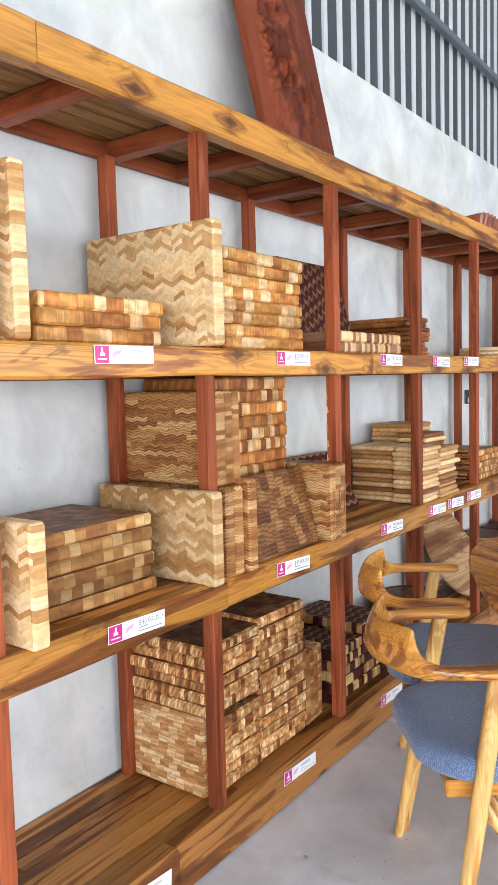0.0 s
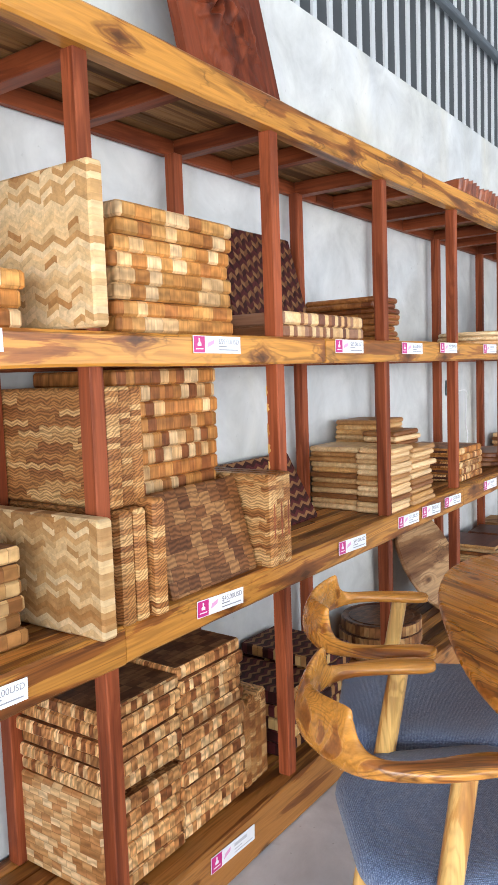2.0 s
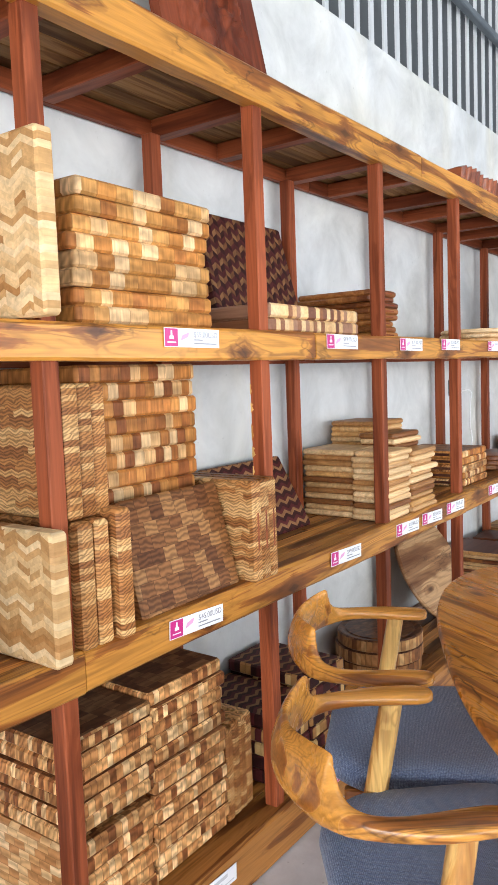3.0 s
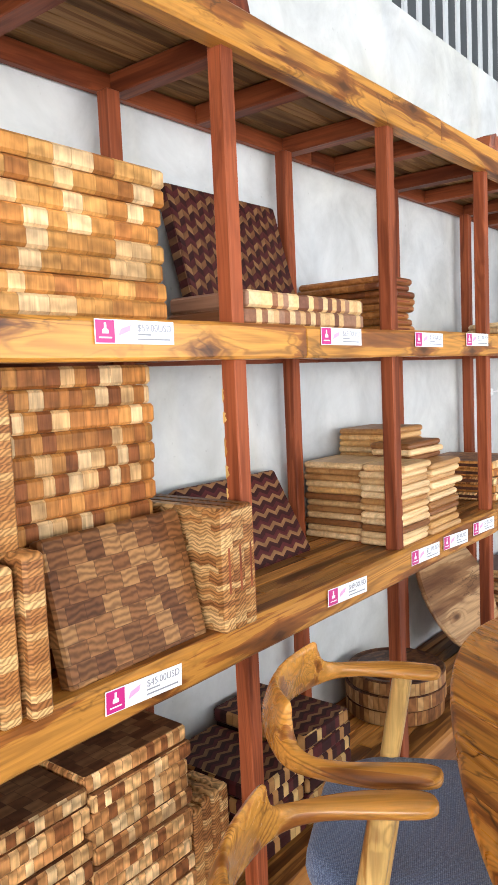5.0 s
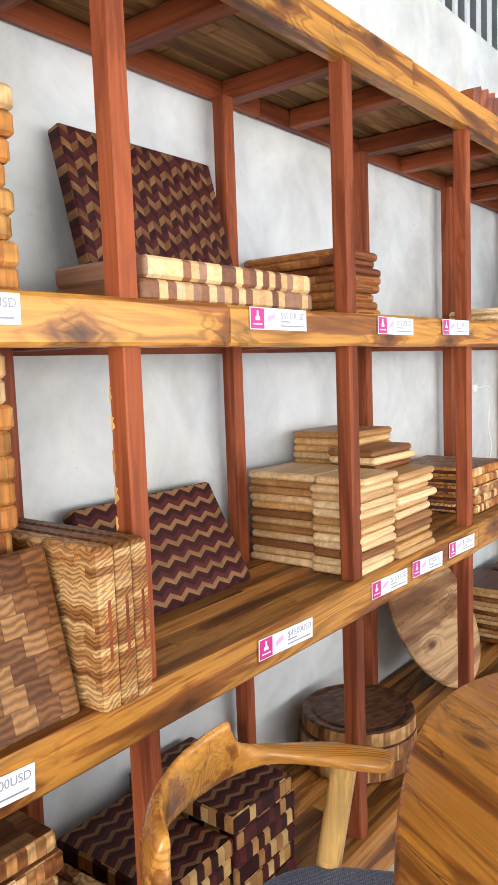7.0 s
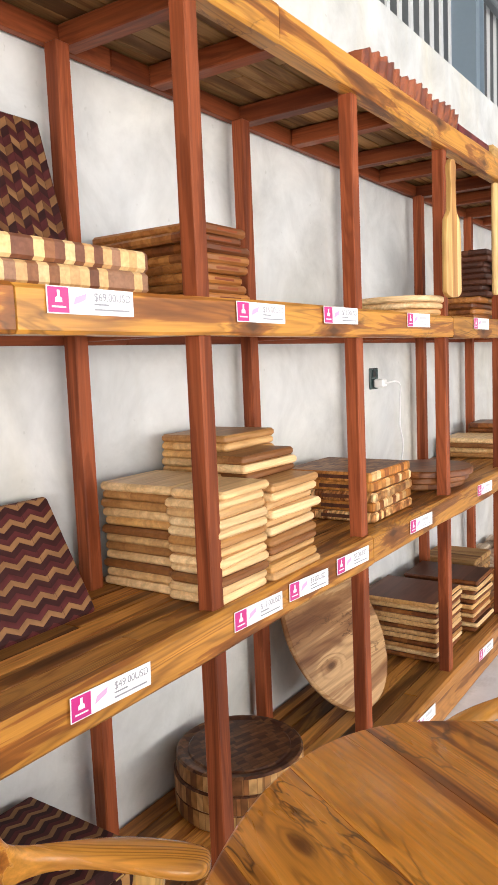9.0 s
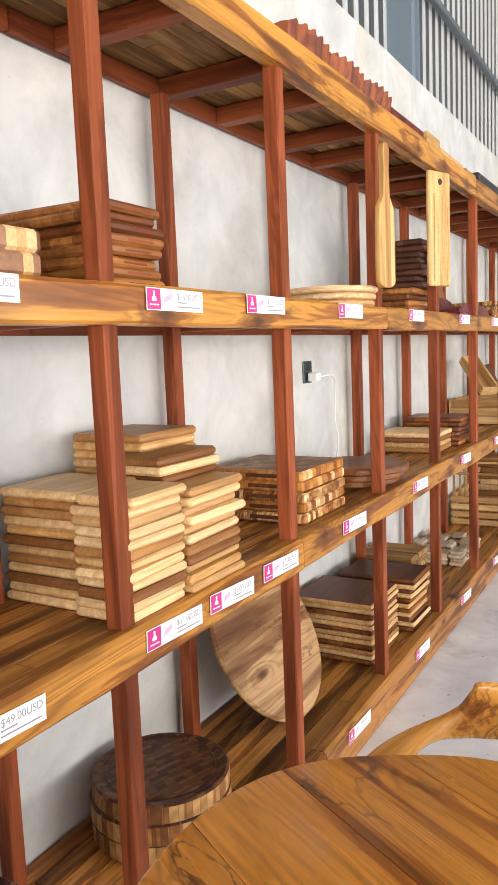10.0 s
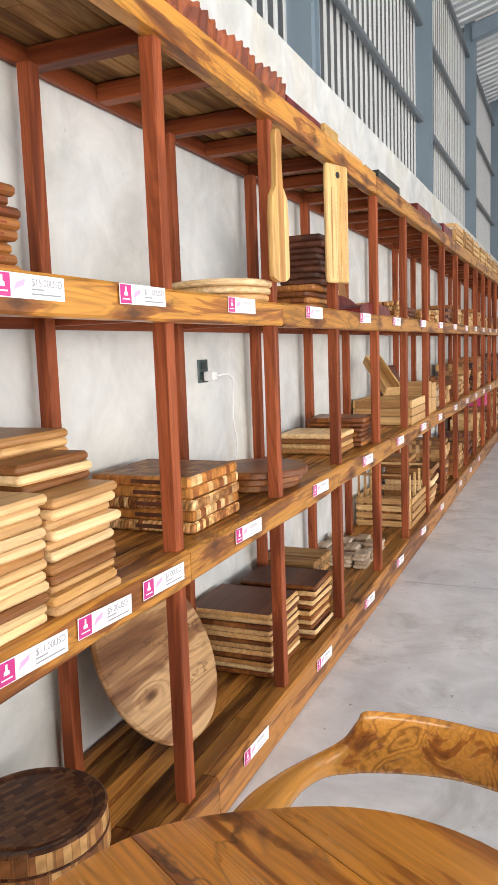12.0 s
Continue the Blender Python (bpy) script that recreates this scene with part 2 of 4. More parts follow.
TABLE = figured_wood("table_teak", (0.61, 0.245, 0.036), (0.43, 0.142, 0.019), (0.13, 0.034, 0.006), "x", 0.27, True, 0.08, 0.9, (0.82, 1.16), 0.54, 0.6, "y", 0.9, 0.22)
CHAIRWOOD = figured_wood("chair_teak", (0.60, 0.262, 0.045), (0.41, 0.142, 0.022), (0.12, 0.034, 0.007), "x", 0.24, True, 0.28, 0.9, (0.92, 1.08), 0.57, 0.6, "y", 0.6)
LEGWOOD = figured_wood("leg_sapwood", (0.70, 0.43, 0.14), (0.55, 0.27, 0.065), (0.24, 0.085, 0.018), "z", 0.3, True, 0.22, 0.9, (0.92, 1.08), 0.55)
POSTS = figured_wood("redbrown_post", (0.30, 0.075, 0.027), (0.235, 0.056, 0.019), (0.13, 0.029, 0.011), "z", 0.5, False, 0.0, 1.0, (0.75, 1.12), lines=0.4, gloss=0.16)
BEAMS = figured_wood("redbrown_beam", (0.26, 0.066, 0.023), (0.205, 0.048, 0.017), (0.12, 0.027, 0.010), "x", 0.45, False, 0.0, 1.0, (0.8, 1.15), lines=0.3, gloss=0.16)
RAILS = figured_wood("redbrown_rail", (0.25, 0.062, 0.022), (0.195, 0.045, 0.016), (0.115, 0.026, 0.010), "y", 0.45, False, 0.0, 1.0, (0.85, 1.1), lines=0.3, gloss=0.16)
CARVED = figured_wood("carved_redwood", (0.21, 0.046, 0.016), (0.15, 0.031, 0.011), (0.06, 0.012, 0.005), "y", 0.42, False, 0.0, 0.6, lines=0.3, gloss=0.14)
REDTRAY = figured_wood("polished_redwood", (0.31, 0.075, 0.02), (0.21, 0.045, 0.013), (0.14, 0.03, 0.013), "x", 0.28, False, 0.3, 0.8)
PURPLE = figured_wood("purple_redwood", (0.16, 0.022, 0.022), (0.12, 0.014, 0.016), (0.07, 0.01, 0.011), "x", 0.3, False, 0.1, 0.8, gloss=0.2)

CREAM, TAN, HONEY, BROWN, COCOA, DARK = (0.72, 0.50, 0.25), (0.50, 0.275, 0.10), (0.47, 0.235, 0.065), (0.28, 0.12, 0.040), (0.14, 0.056, 0.022), (0.075, 0.03, 0.02)
PLUM, INK = (0.085, 0.019, 0.019), (0.04, 0.013, 0.012)
CHEVRON = block_wood("pale_chevron", (0.035, 0.0135, 0), [(0.42, 0.205, 0.07), (0.74, 0.51, 0.26), (0.55, 0.32, 0.13), (0.78, 0.57, 0.32), (0.49, 0.265, 0.10), (0.72, 0.48, 0.235), (0.62, 0.39, 0.175), (0.76, 0.54, 0.29)], 0.42, 0.5, 0.035, 0.5, 0.0, curl=0.16, rows=0.90, glue=0.06, streak=0.35)
CHECKER = block_wood("checker_endgrain", (0.034, 0.034, 0), [BROWN, (0.34, 0.155, 0.05), (0.42, 0.20, 0.065), TAN, (0.62, 0.39, 0.17), (0.38, 0.18, 0.06)], 0.4, 0, 0.05, 1.0, 0.25)
DARKCHECK = block_wood("brown_endgrain", (0.042, 0.033, 0), [(0.14, 0.052, 0.018), (0.20, 0.078, 0.026), (0.17, 0.068, 0.023), (0.22, 0.09, 0.03), (0.26, 0.112, 0.038), (0.34, 0.165, 0.06)], 0.38, 0, 0.05, 1.9, 0.5, curl=0.65)
SPALT = block_wood("swirled_endgrain", (0.12, 0.0125, 0), [(0.31, 0.128, 0.040), (0.41, 0.195, 0.065), (0.56, 0.33, 0.135), (0.36, 0.158, 0.05), (0.48, 0.26, 0.098), (0.25, 0.098, 0.031)], 0.42, 0.3, 0.022, 3.2, 0.4, curl=0.75, glue=0.3)
PALECHECK = block_wood("pale_endgrain", (0.034, 0.019, 0), [(0.50, 0.235, 0.085), (0.66, 0.39, 0.17), (0.78, 0.54, 0.29), (0.57, 0.30, 0.115), (0.72, 0.46, 0.22), (0.40, 0.18, 0.062)], 0.45, 0, 0.05, 1.3, 0.5, curl=0.4)
HONEYBLOCK = block_wood("honey_blocks", (0.031, 0.3, 0), [(0.46, 0.185, 0.046), (0.34, 0.120, 0.031), (0.71, 0.465, 0.235), (0.41, 0.157, 0.040), (0.51, 0.222, 0.059), (0.64, 0.375, 0.16), (0.25, 0.082, 0.025)], 0.4, 0, 0.05, 0.7, 0.5, curl=0.35, streak=0.75)
PALEHONEY = block_wood("pale_honey_blocks", (0.047, 0.3, 0), [(0.54, 0.25, 0.066), (0.46, 0.188, 0.047), (0.74, 0.485, 0.25), (0.51, 0.222, 0.056), (0.72, 0.44, 0.20), (0.57, 0.285, 0.085), (0.36, 0.135, 0.036)], 0.4, 0, 0.05, 1.1, 0.5, curl=0.4, streak=0.6)
FINEBLOCK = block_wood("small_blocks", (0.019, 0.015, 0), [(0.22, 0.078, 0.026), (0.40, 0.175, 0.060), (0.56, 0.285, 0.105), (0.76, 0.49, 0.24), (0.64, 0.365, 0.15), (0.45, 0.205, 0.070)], 0.45, 0, 0.05, 1.6, 0.5, curl=0.6, streak=0.6)
GREYTOP = block_wood("brown_grey_endgrain", (0.034, 0.030, 0), [(0.20, 0.085, 0.036), (0.27, 0.122, 0.052), (0.33, 0.16, 0.068), (0.15, 0.06, 0.027)], 0.42, 0, 0.05, 1.0, 0.5, curl=0.35)
ZIGZAG = block_wood("plum_zigzag", (0.5, 0.0135, 0), [PLUM, INK, (0.25, 0.125, 0.055)], 0.55, 0.55, 0.027, 0.7, 0.0, curl=0.25, cycle=(3, 0))
ZIGCELL = block_wood("plum_weave", (0.021, 0.019, 0), [PLUM, INK, (0.27, 0.135, 0.058), PLUM, (0.19, 0.082, 0.034)], 0.55, 0.7, 0.021, 0.7, 0.0, curl=0.3, cycle=(5, 2))
PLUMBLOCK = block_wood("plum_blocks", (0.022, 0.0225, 0), [PLUM, INK, PLUM, (0.40, 0.2, 0.07), (0.60, 0.38, 0.15), INK], 0.38, 0, 0.05, 0.7, 0.5, curl=0.2)
STRIPES = strip_wood("striped_board", 0.022, [(0.70, 0.50, 0.26), (0.26, 0.105, 0.045), (0.60, 0.36, 0.16), (0.17, 0.065, 0.035), (0.70, 0.47, 0.22), (0.33, 0.17, 0.10)], streak=0.3)
TEAKBOARD = strip_wood("teak_board", 0.08, [(0.28, 0.11, 0.033), (0.52, 0.265, 0.09), (0.72, 0.48, 0.235), (0.78, 0.57, 0.32), (0.57, 0.31, 0.105), (0.76, 0.53, 0.28)], 0.45, 1, (0.80, 1.12), 0.92, 0.55)
REDBOARD = strip_wood("reddish_board", 0.06, [(0.30, 0.105, 0.027), (0.15, 0.045, 0.015), (0.42, 0.175, 0.047)], 0.4, 1, (0.8, 1.15), 0.6, 0.85)
DARKBOARD = strip_wood("dark_board", 0.06, [(0.11, 0.036, 0.02), (0.14, 0.05, 0.026), (0.085, 0.03, 0.017)], 0.5, 1)
PALEBOARD = strip_wood("pale_board", 0.03, [(0.50, 0.30, 0.10), (0.36, 0.175, 0.048), (0.60, 0.40, 0.165)], 0.5, 0, (0.85, 1.1), 0.0, 0.6)
CRATEWOOD = strip_wood("crate_teak", 0.6, [(0.44, 0.23, 0.085), (0.56, 0.33, 0.135), (0.64, 0.42, 0.19)], 0.5, 1, (0.85, 1.1), 0.9, 0.5)
SLABWOOD = figured_wood("veined_slab", (0.50, 0.30, 0.145), (0.34, 0.175, 0.075), (0.12, 0.042, 0.015), "x", 0.38, True, 0.08, 0.55, (0.98, 1.02), 0.50, 0.6, "y", 0.7, 0.2)
WHITEWASH = strip_wood("bleached_board", 0.03, [(0.52, 0.41, 0.30), (0.42, 0.31, 0.22), (0.58, 0.48, 0.37)], 0.6, 1)


def plaster():
    w = Nodes("pale_plaster", 0.7)
    v = w.coords(shift=False)
    big = w.noise(v, 0.9, 4.0, 0.6, 0.6)
    mid = w.noise(v, 4.0, 5.0, 0.65, 0.4)
    streak = w.noise(w.coords((2.2, 2.2, 0.35), False), 1.3, 4.0, 0.6)
    col = w.ramp(big, [(0.3, (0.52, 0.54, 0.55)), (0.5, (0.595, 0.60, 0.59)), (0.7, (0.57, 0.565, 0.52))])
    col = w.mix(w.math("MULTIPLY", w.ramp(streak, [(0.52, (0, 0, 0)), (0.75, (1, 1, 1))]), 0.5), col, (0.60, 0.55, 0.42))
    col = w.hsv(col, w.math("MULTIPLY_ADD", mid, 0.9, 0.53))
    spots = w.noise(v, 38.0, 2.0)
    spot = w.ramp(spots, [(0.70, (0, 0, 0)), (0.76, (1, 1, 1))])
    col = w.mix(w.math("MULTIPLY", spot, 0.35), col, (0.35, 0.35, 0.33))
    w.bump(w.math("ADD", mid, w.math("MULTIPLY", spots, 0.3)), 0.4, 0.005)
    return w.done(col)


def concrete():
    w = Nodes("polished_concrete", 0.4)
    v = w.coords(shift=False)
    big = w.noise(v, 0.7, 4.0, 0.6, 0.5)
    mid = w.noise(v, 3.2, 6.0, 0.68, 0.5)
    col = w.ramp(big, [(0.3, (0.60, 0.61, 0.635)), (0.55, (0.69, 0.69, 0.70)), (0.75, (0.71, 0.70, 0.69))])
    col = w.hsv(col, w.math("MULTIPLY_ADD", mid, 1.0, 0.54))
    stain = w.ramp(w.noise(v, 2.1, 5.0, 0.7, 1.0), [(0.53, (0, 0, 0)), (0.66, (1, 1, 1))])
    col = w.mix(w.math("MULTIPLY", stain, 0.42), col, (0.30, 0.28, 0.25))
    speck = w.ramp(w.noise(v, 26.0, 2.0), [(0.70, (0, 0, 0)), (0.75, (1, 1, 1))])
    col = w.mix(w.math("MULTIPLY", speck, 0.5), col, (0.12, 0.11, 0.10))
    w.bump(mid, 0.12, 0.003)
    return w.done(col, w.math("MULTIPLY_ADD", mid, 0.35, 0.22))


def painted(name, colour, rough=0.5, metal=0.0, wear=0.12):
    w = Nodes(name, rough, metal)
    v = w.coords()
    g = w.math("ADD", w.math("MULTIPLY", w.noise(v, 2.5, 4.0), 0.6), w.math("MULTIPLY", w.noise(v, 40.0, 2.0), 0.4))
    base = w.n("RGB")
    base.outputs[0].default_value = (*colour, 1)
    return w.done(w.hsv(base.outputs[0], w.math("MULTIPLY_ADD", g, wear * 4, 1 - wear * 2)), w.math("MULTIPLY_ADD", g, 0.2, rough - 0.1))


def tweed():
    w = Nodes("blue_tweed", 0.92)
    v = w.coords((1, 1, 1))
    a = w.n("TexWave", wave_type="BANDS", bands_direction="X")
    b = w.n("TexWave", wave_type="BANDS", bands_direction="Y")
    for node in (a, b):
        node.inputs["Scale"].default_value = 95.0
        node.inputs["Distortion"].default_value = 1.5
        w.link(v, node.inputs["Vector"])
    weave = w.math("MULTIPLY", a.outputs["Fac"], b.outputs["Fac"])
    fleck = w.noise(v, 260.0, 2.0, 0.7)
    big = w.noise(v, 5.0, 3.0)
    col = w.ramp(w.math("ADD", w.math("MULTIPLY", weave, 0.18), w.math("MULTIPLY", fleck, 0.8)), [(0.25, (0.055, 0.085, 0.165)), (0.46, (0.125, 0.18, 0.315)), (0.72, (0.33, 0.43, 0.62))])
    col = w.hsv(col, w.math("MULTIPLY_ADD", big, 0.4, 0.8))
    w.b.inputs["Sheen Weight"].default_value = 0.3
    w.bump(w.math("ADD", weave, fleck), 0.6, 0.002)
    return w.done(col)


WALL, FLOOR, TWEED = plaster(), concrete(), tweed()
CARD = painted("white_card", (0.80, 0.80, 0.82), 0.35, 0, 0.02)
MAGENTA = painted("magenta_print", (0.52, 0.02, 0.19), 0.35, 0, 0.03)
INKGREY = painted("grey_ink", (0.25, 0.25, 0.28), 0.5, 0, 0.02)
PALEPINK = painted("pink_print", (0.72, 0.36, 0.58), 0.4, 0, 0.04)
STEEL = painted("bluegrey_steel", (0.20, 0.26, 0.31), 0.4, 0.2, 0.05)
GIRT = painted("grey_steel", (0.13, 0.15, 0.17), 0.4, 0.3, 0.05)
# Corrugated sheet: its shaded valleys and lit ribs are set apart by colour.
SHADEDCLAD = painted("shaded_cladding", (0.055, 0.06, 0.065), 0.45, 0.2, 0.06)
LITRIB = painted("lit_rib", (0.54, 0.55, 0.56), 0.4, 0.0, 0.04)
ROOF = painted("roof_sheet", (0.50, 0.53, 0.55), 0.45, 0.3, 0.06)
OUTLET = painted("dark_green_plate", (0.02, 0.045, 0.045), 0.25, 0, 0.03)
PLASTIC = painted("white_plastic", (0.82, 0.82, 0.82), 0.3, 0, 0.02)
BLACK = painted("black_plastic", (0.012, 0.012, 0.013), 0.35, 0, 0.05)
PINKBOX = painted("pink_card", (0.60, 0.05, 0.22), 0.4, 0, 0.04)
JOINT = painted("pale_filler", (0.50, 0.50, 0.49), 0.7, 0, 0.1)
YARD = painted("pale_yard", (0.33, 0.32, 0.29), 0.9, 0, 0.1)


# ---- builders ----
def finish(bm, mat, name, smooth=False):
    bmesh.ops.scale(bm, vec=(S, S, S), verts=bm.verts)
    bm.normal_update()
    me = bpy.data.meshes.new(name)
    bm.to_mesh(me)
    bm.free()
    for m in mat if isinstance(mat, (list, tuple)) else [mat]:
        me.materials.append(m)
    if smooth:
        me.polygons.foreach_set("use_smooth", [True] * len(me.polygons))
        me.set_sharp_from_angle(angle=radians(smooth if smooth > 1 else 40))
    return me


def put(name, me, m=None, parent=None, label="", category="", group="", kind=""):
    ob = new(name, me)
    ob.parent = parent
    if m is not None:
        m = m.copy()
        m.translation *= S
        ob.matrix_basis = m
    return tagged(ob, label, category, group, kind)


def part(name, bm, mat, parent=None, label="", m=None, smooth=False, **tags):
    return put(name, finish(bm, mat, name, smooth), m, parent, label, **tags)


def empty(name, m, label, category, group="", kind=""):
    return put(name, None, m, None, label, category, group, kind)


def box(bm, x0, x1, y0, y1, z0, z1, c=0.0):
    vs = [bm.verts.new((x, y, z)) for x in (x0, x1) for y in (y0, y1) for z in (z0, z1)]
    fs = [bm.faces.new([vs[i] for i in q]) for q in ((0, 1, 3, 2), (4, 6, 7, 5), (0, 4, 5, 1), (2, 3, 7, 6), (0, 2, 6, 4), (1, 5, 7, 3))]
    if c:
        es = list({e for f in fs for e in f.edges})
        bmesh.ops.bevel(bm, geom=es, offset=c, segments=1, affect="EDGES", profile=0.5)
    return bm


def cuboid(x0, x1, y0, y1, z0, z1, c=0.0):
    return box(bmesh.new(), x0, x1, y0, y1, z0, z1, c)


def rings(bm, loops, close=True, caps=True):
    """Skin a row of vertex loops of equal length."""
    made = [[bm.verts.new(p) for p in loop] for loop in loops]
    n = len(made[0])
    for a, b in zip(made, made[1:]):
        for i in range(n if close else n - 1):
            bm.faces.new((a[i], a[(i + 1) % n], b[(i + 1) % n], b[i]))
    if caps:
        bm.faces.new(made[0][::-1])
        bm.faces.new(made[-1])
    return bm


def outline(lx, ly, r, k=3):
    pts = []
    for cx, cy, a0 in ((1, 1, 0), (-1, 1, 90), (-1, -1, 180), (1, -1, 270)):
        for i in range(k + 1):
            a = radians(a0 + 90 * i / k)
            pts.append((cx * (lx / 2 - r) + r * math.cos(a), cy * (ly / 2 - r) + r * math.sin(a)))
    return pts


def slab(lx, ly, lz, r=0.014, c=0.0065, k=3):
    """A board with rounded corners and eased edges, lying on z = 0, centred in x and y."""
    full, eased = outline(lx, ly, r, k), outline(lx - 2 * c, ly - 2 * c, max(r - c, 0.002), k)
    return rings(bmesh.new(), [[(x, y, 0) for x, y in eased], [(x, y, c) for x, y in full], [(x, y, lz - c) for x, y in full], [(x, y, lz) for x, y in eased]])


def disc(r, h, c=0.006, n=48, rim=0.0):
    loops = [[((r - d) * math.cos(2 * math.pi * i / n), (r - d) * math.sin(2 * math.pi * i / n), z) for i in range(n)]
             for d, z in [(c, 0), (0, c), (0, h - c), (c, h)] + ([(0.02, h), (0.026, h - rim), (0.036, h - rim), (0.04, h)] if rim else [])]
    return rings(bmesh.new(), loops)


def axes_pose(x, y, z, ax, ay, az):
    m = Matrix((ax, ay, az)).transposed().to_4x4()
    m.translation = (x, y, z)
    return m


SLABS = {}
rnd = random.Random(4)


def board(lx, ly, lz, mat, m, label, group="", name="cutting_board", r=0.012, top=None):
    key = (round(lx, 3), round(ly, 3), round(lz, 3), mat.name, r, top.name if top else "")
    if key not in SLABS:
        bm = slab(lx, ly, lz, r)
        if top:
            bm.faces.ensure_lookup_table()
            bm.faces[-1].material_index = 1
        SLABS[key] = finish(bm, [mat, top] if top else mat, "board", 35)
    return put(name, SLABS[key], m, None, label, "cutting board", group)


def stack(xf, y0, y1, depth, z0, n, th, mat, label, group, jig=0.008, turn=1.2, gap=0.001, mats=None, top=None):
    """n boards lying on one another, front edge at xf, from y0 to y1."""
    made = []
    for i in range(n):
        m = pose(xf - depth / 2 + rnd.uniform(-jig, jig), (y0 + y1) / 2 + rnd.uniform(-jig, jig), z0 + i * (th + gap), 0, 0, 90 + rnd.uniform(-turn, turn))
        made.append(board(y1 - y0, depth, th, mats[i % len(mats)] if mats else mat, m, label, group, top=top))
    return made


def across(xf, depth, y0, th, z0, h, mat, label, group="", turn=0.0):
    """A board on its long edge, at right angles to the wall, its front edge at xf."""
    c, s = math.cos(radians(turn)), math.sin(radians(turn))
    ax, az = Vector((c, s, 0)), Vector((s, -c, 0))
    o = Vector((xf, y0 + th, z0 + h / 2)) - ax * depth / 2
    return board(depth, h, th, mat, axes_pose(*o, ax, Vector((0, 0, 1)), az), label, group)


def leaning(xb, y0, y1, z0, h, th, mat, lean, label, group="", turn=0.0):
    """A board on edge along the shelf, tilted back towards the wall, its foot at xb."""
    a, b = radians(lean), radians(turn)
    ax = Vector((math.sin(b), math.cos(b), 0))
    out = Vector((math.cos(b), -math.sin(b), 0))
    ay = Vector((0, 0, 1)) * math.cos(a) - out * math.sin(a)
    az = ax.cross(ay)
    o = Vector((xb, (y0 + y1) / 2, z0)) + ay * h / 2 - az * th
    return board(y1 - y0, h, th, mat, axes_pose(*o, ax, ay, az), label, group)


# ---- the hall ----
WALL_X = -1.945
END, START = 22.0, -5.6
part("wall_west", cuboid(WALL_X - 0.2, WALL_X, START, END, 0, 3.14), WALL, None, "pale grey plastered wall behind the shelves", category="wall", kind="structure")
part("floor", cuboid(WALL_X - 0.2, 9.2, START, END, -0.2, 0), FLOOR, None, "grey polished concrete floor with stains", category="floor", kind="structure")
part("ground", cuboid(-60, 60, -60, 80, -0.3, -0.21), YARD, None, "pale gravel yard outside the hall", category="ground", kind="structure")
part("wall_north", cuboid(WALL_X - 0.2, 9.2, END, END + 0.2, 0, 7.4), WALL, None, "pale plastered end wall of the hall", category="wall", kind="structure")
part("wall_south", cuboid(WALL_X - 0.2, -0.6, START - 0.2, START, 0, 7.4), WALL, None, "pale plastered wall beside the entrance", category="wall", kind="structure")
part("wall_south_lintel", cuboid(-0.6, 9.2, START - 0.2, START, 5.3, 7.4), WALL, None, "pale plastered lintel above the entrance", category="wall", kind="structure")
part("wall_east_lintel", cuboid(9.0, 9.2, START, END, 5.6, 7.4), WALL, None, "pale wall strip above the open side", category="wall", kind="structure")
part("floor_joint", cuboid(-1.40, 9.0, 7.30, 7.316, 0, 0.0015), JOINT, None, "pale filled joint across the concrete floor", category="floor joint", kind="structure")

roof = bmesh.new()
for i in range(120):
    y = START + i * (END - START) / 120
    w = (END - START) / 120
    for x0, x1, z0, z1 in ((-2.3, 3.4, 6.35, 7.9), (3.4, 9.3, 7.9, 6.6)):
        for f0, f1, d0, d1 in ((0, 0.55, 0, 0), (0.55, 0.65, 0, 0.06), (0.65, 0.9, 0.06, 0.06), (0.9, 1.0, 0.06, 0)):
            roof.faces.new([roof.verts.new(p) for p in ((x0, y + f0 * w, z0 + d0), (x1, y + f0 * w, z1 + d0), (x1, y + f1 * w, z1 + d1), (x0, y + f1 * w, z0 + d1))])
part("ceiling", roof, ROOF, None, "corrugated grey metal roof sheets", category="roof", kind="structure")

# Light on the ribs and shade between them come from two colours.
cladding = empty("cladding", pose(0, 0, 0), "corrugated metal cladding, shaded valleys coloured dark and lit ribs white", "cladding", kind="structure")
part("backing_sheet", cuboid(WALL_X - 0.20, WALL_X - 0.17, START, END, 3.141, 6.1), SHADEDCLAD, cladding)
rib_bm = rings(bmesh.new(), [[(0, -0.024, z), (0.012, -0.020, z), (0.012, 0.020, z), (0, 0.024, z)] for z in (0, 2.95)])
rib_me = finish(rib_bm, LITRIB, "rib")
for i in range(104):
    put("rib", rib_me, pose(WALL_X - 0.17, 2.70 + 0.167 * i, 3.141), cladding)
for z in (3.92, 4.93, 5.95):
    part("girt", cuboid(WALL_X - 0.13, WALL_X - 0.075, START, END, z - 0.025, z + 0.025, 0.008), GIRT, None, "grey steel girt across the cladding", category="girt", kind="structure")
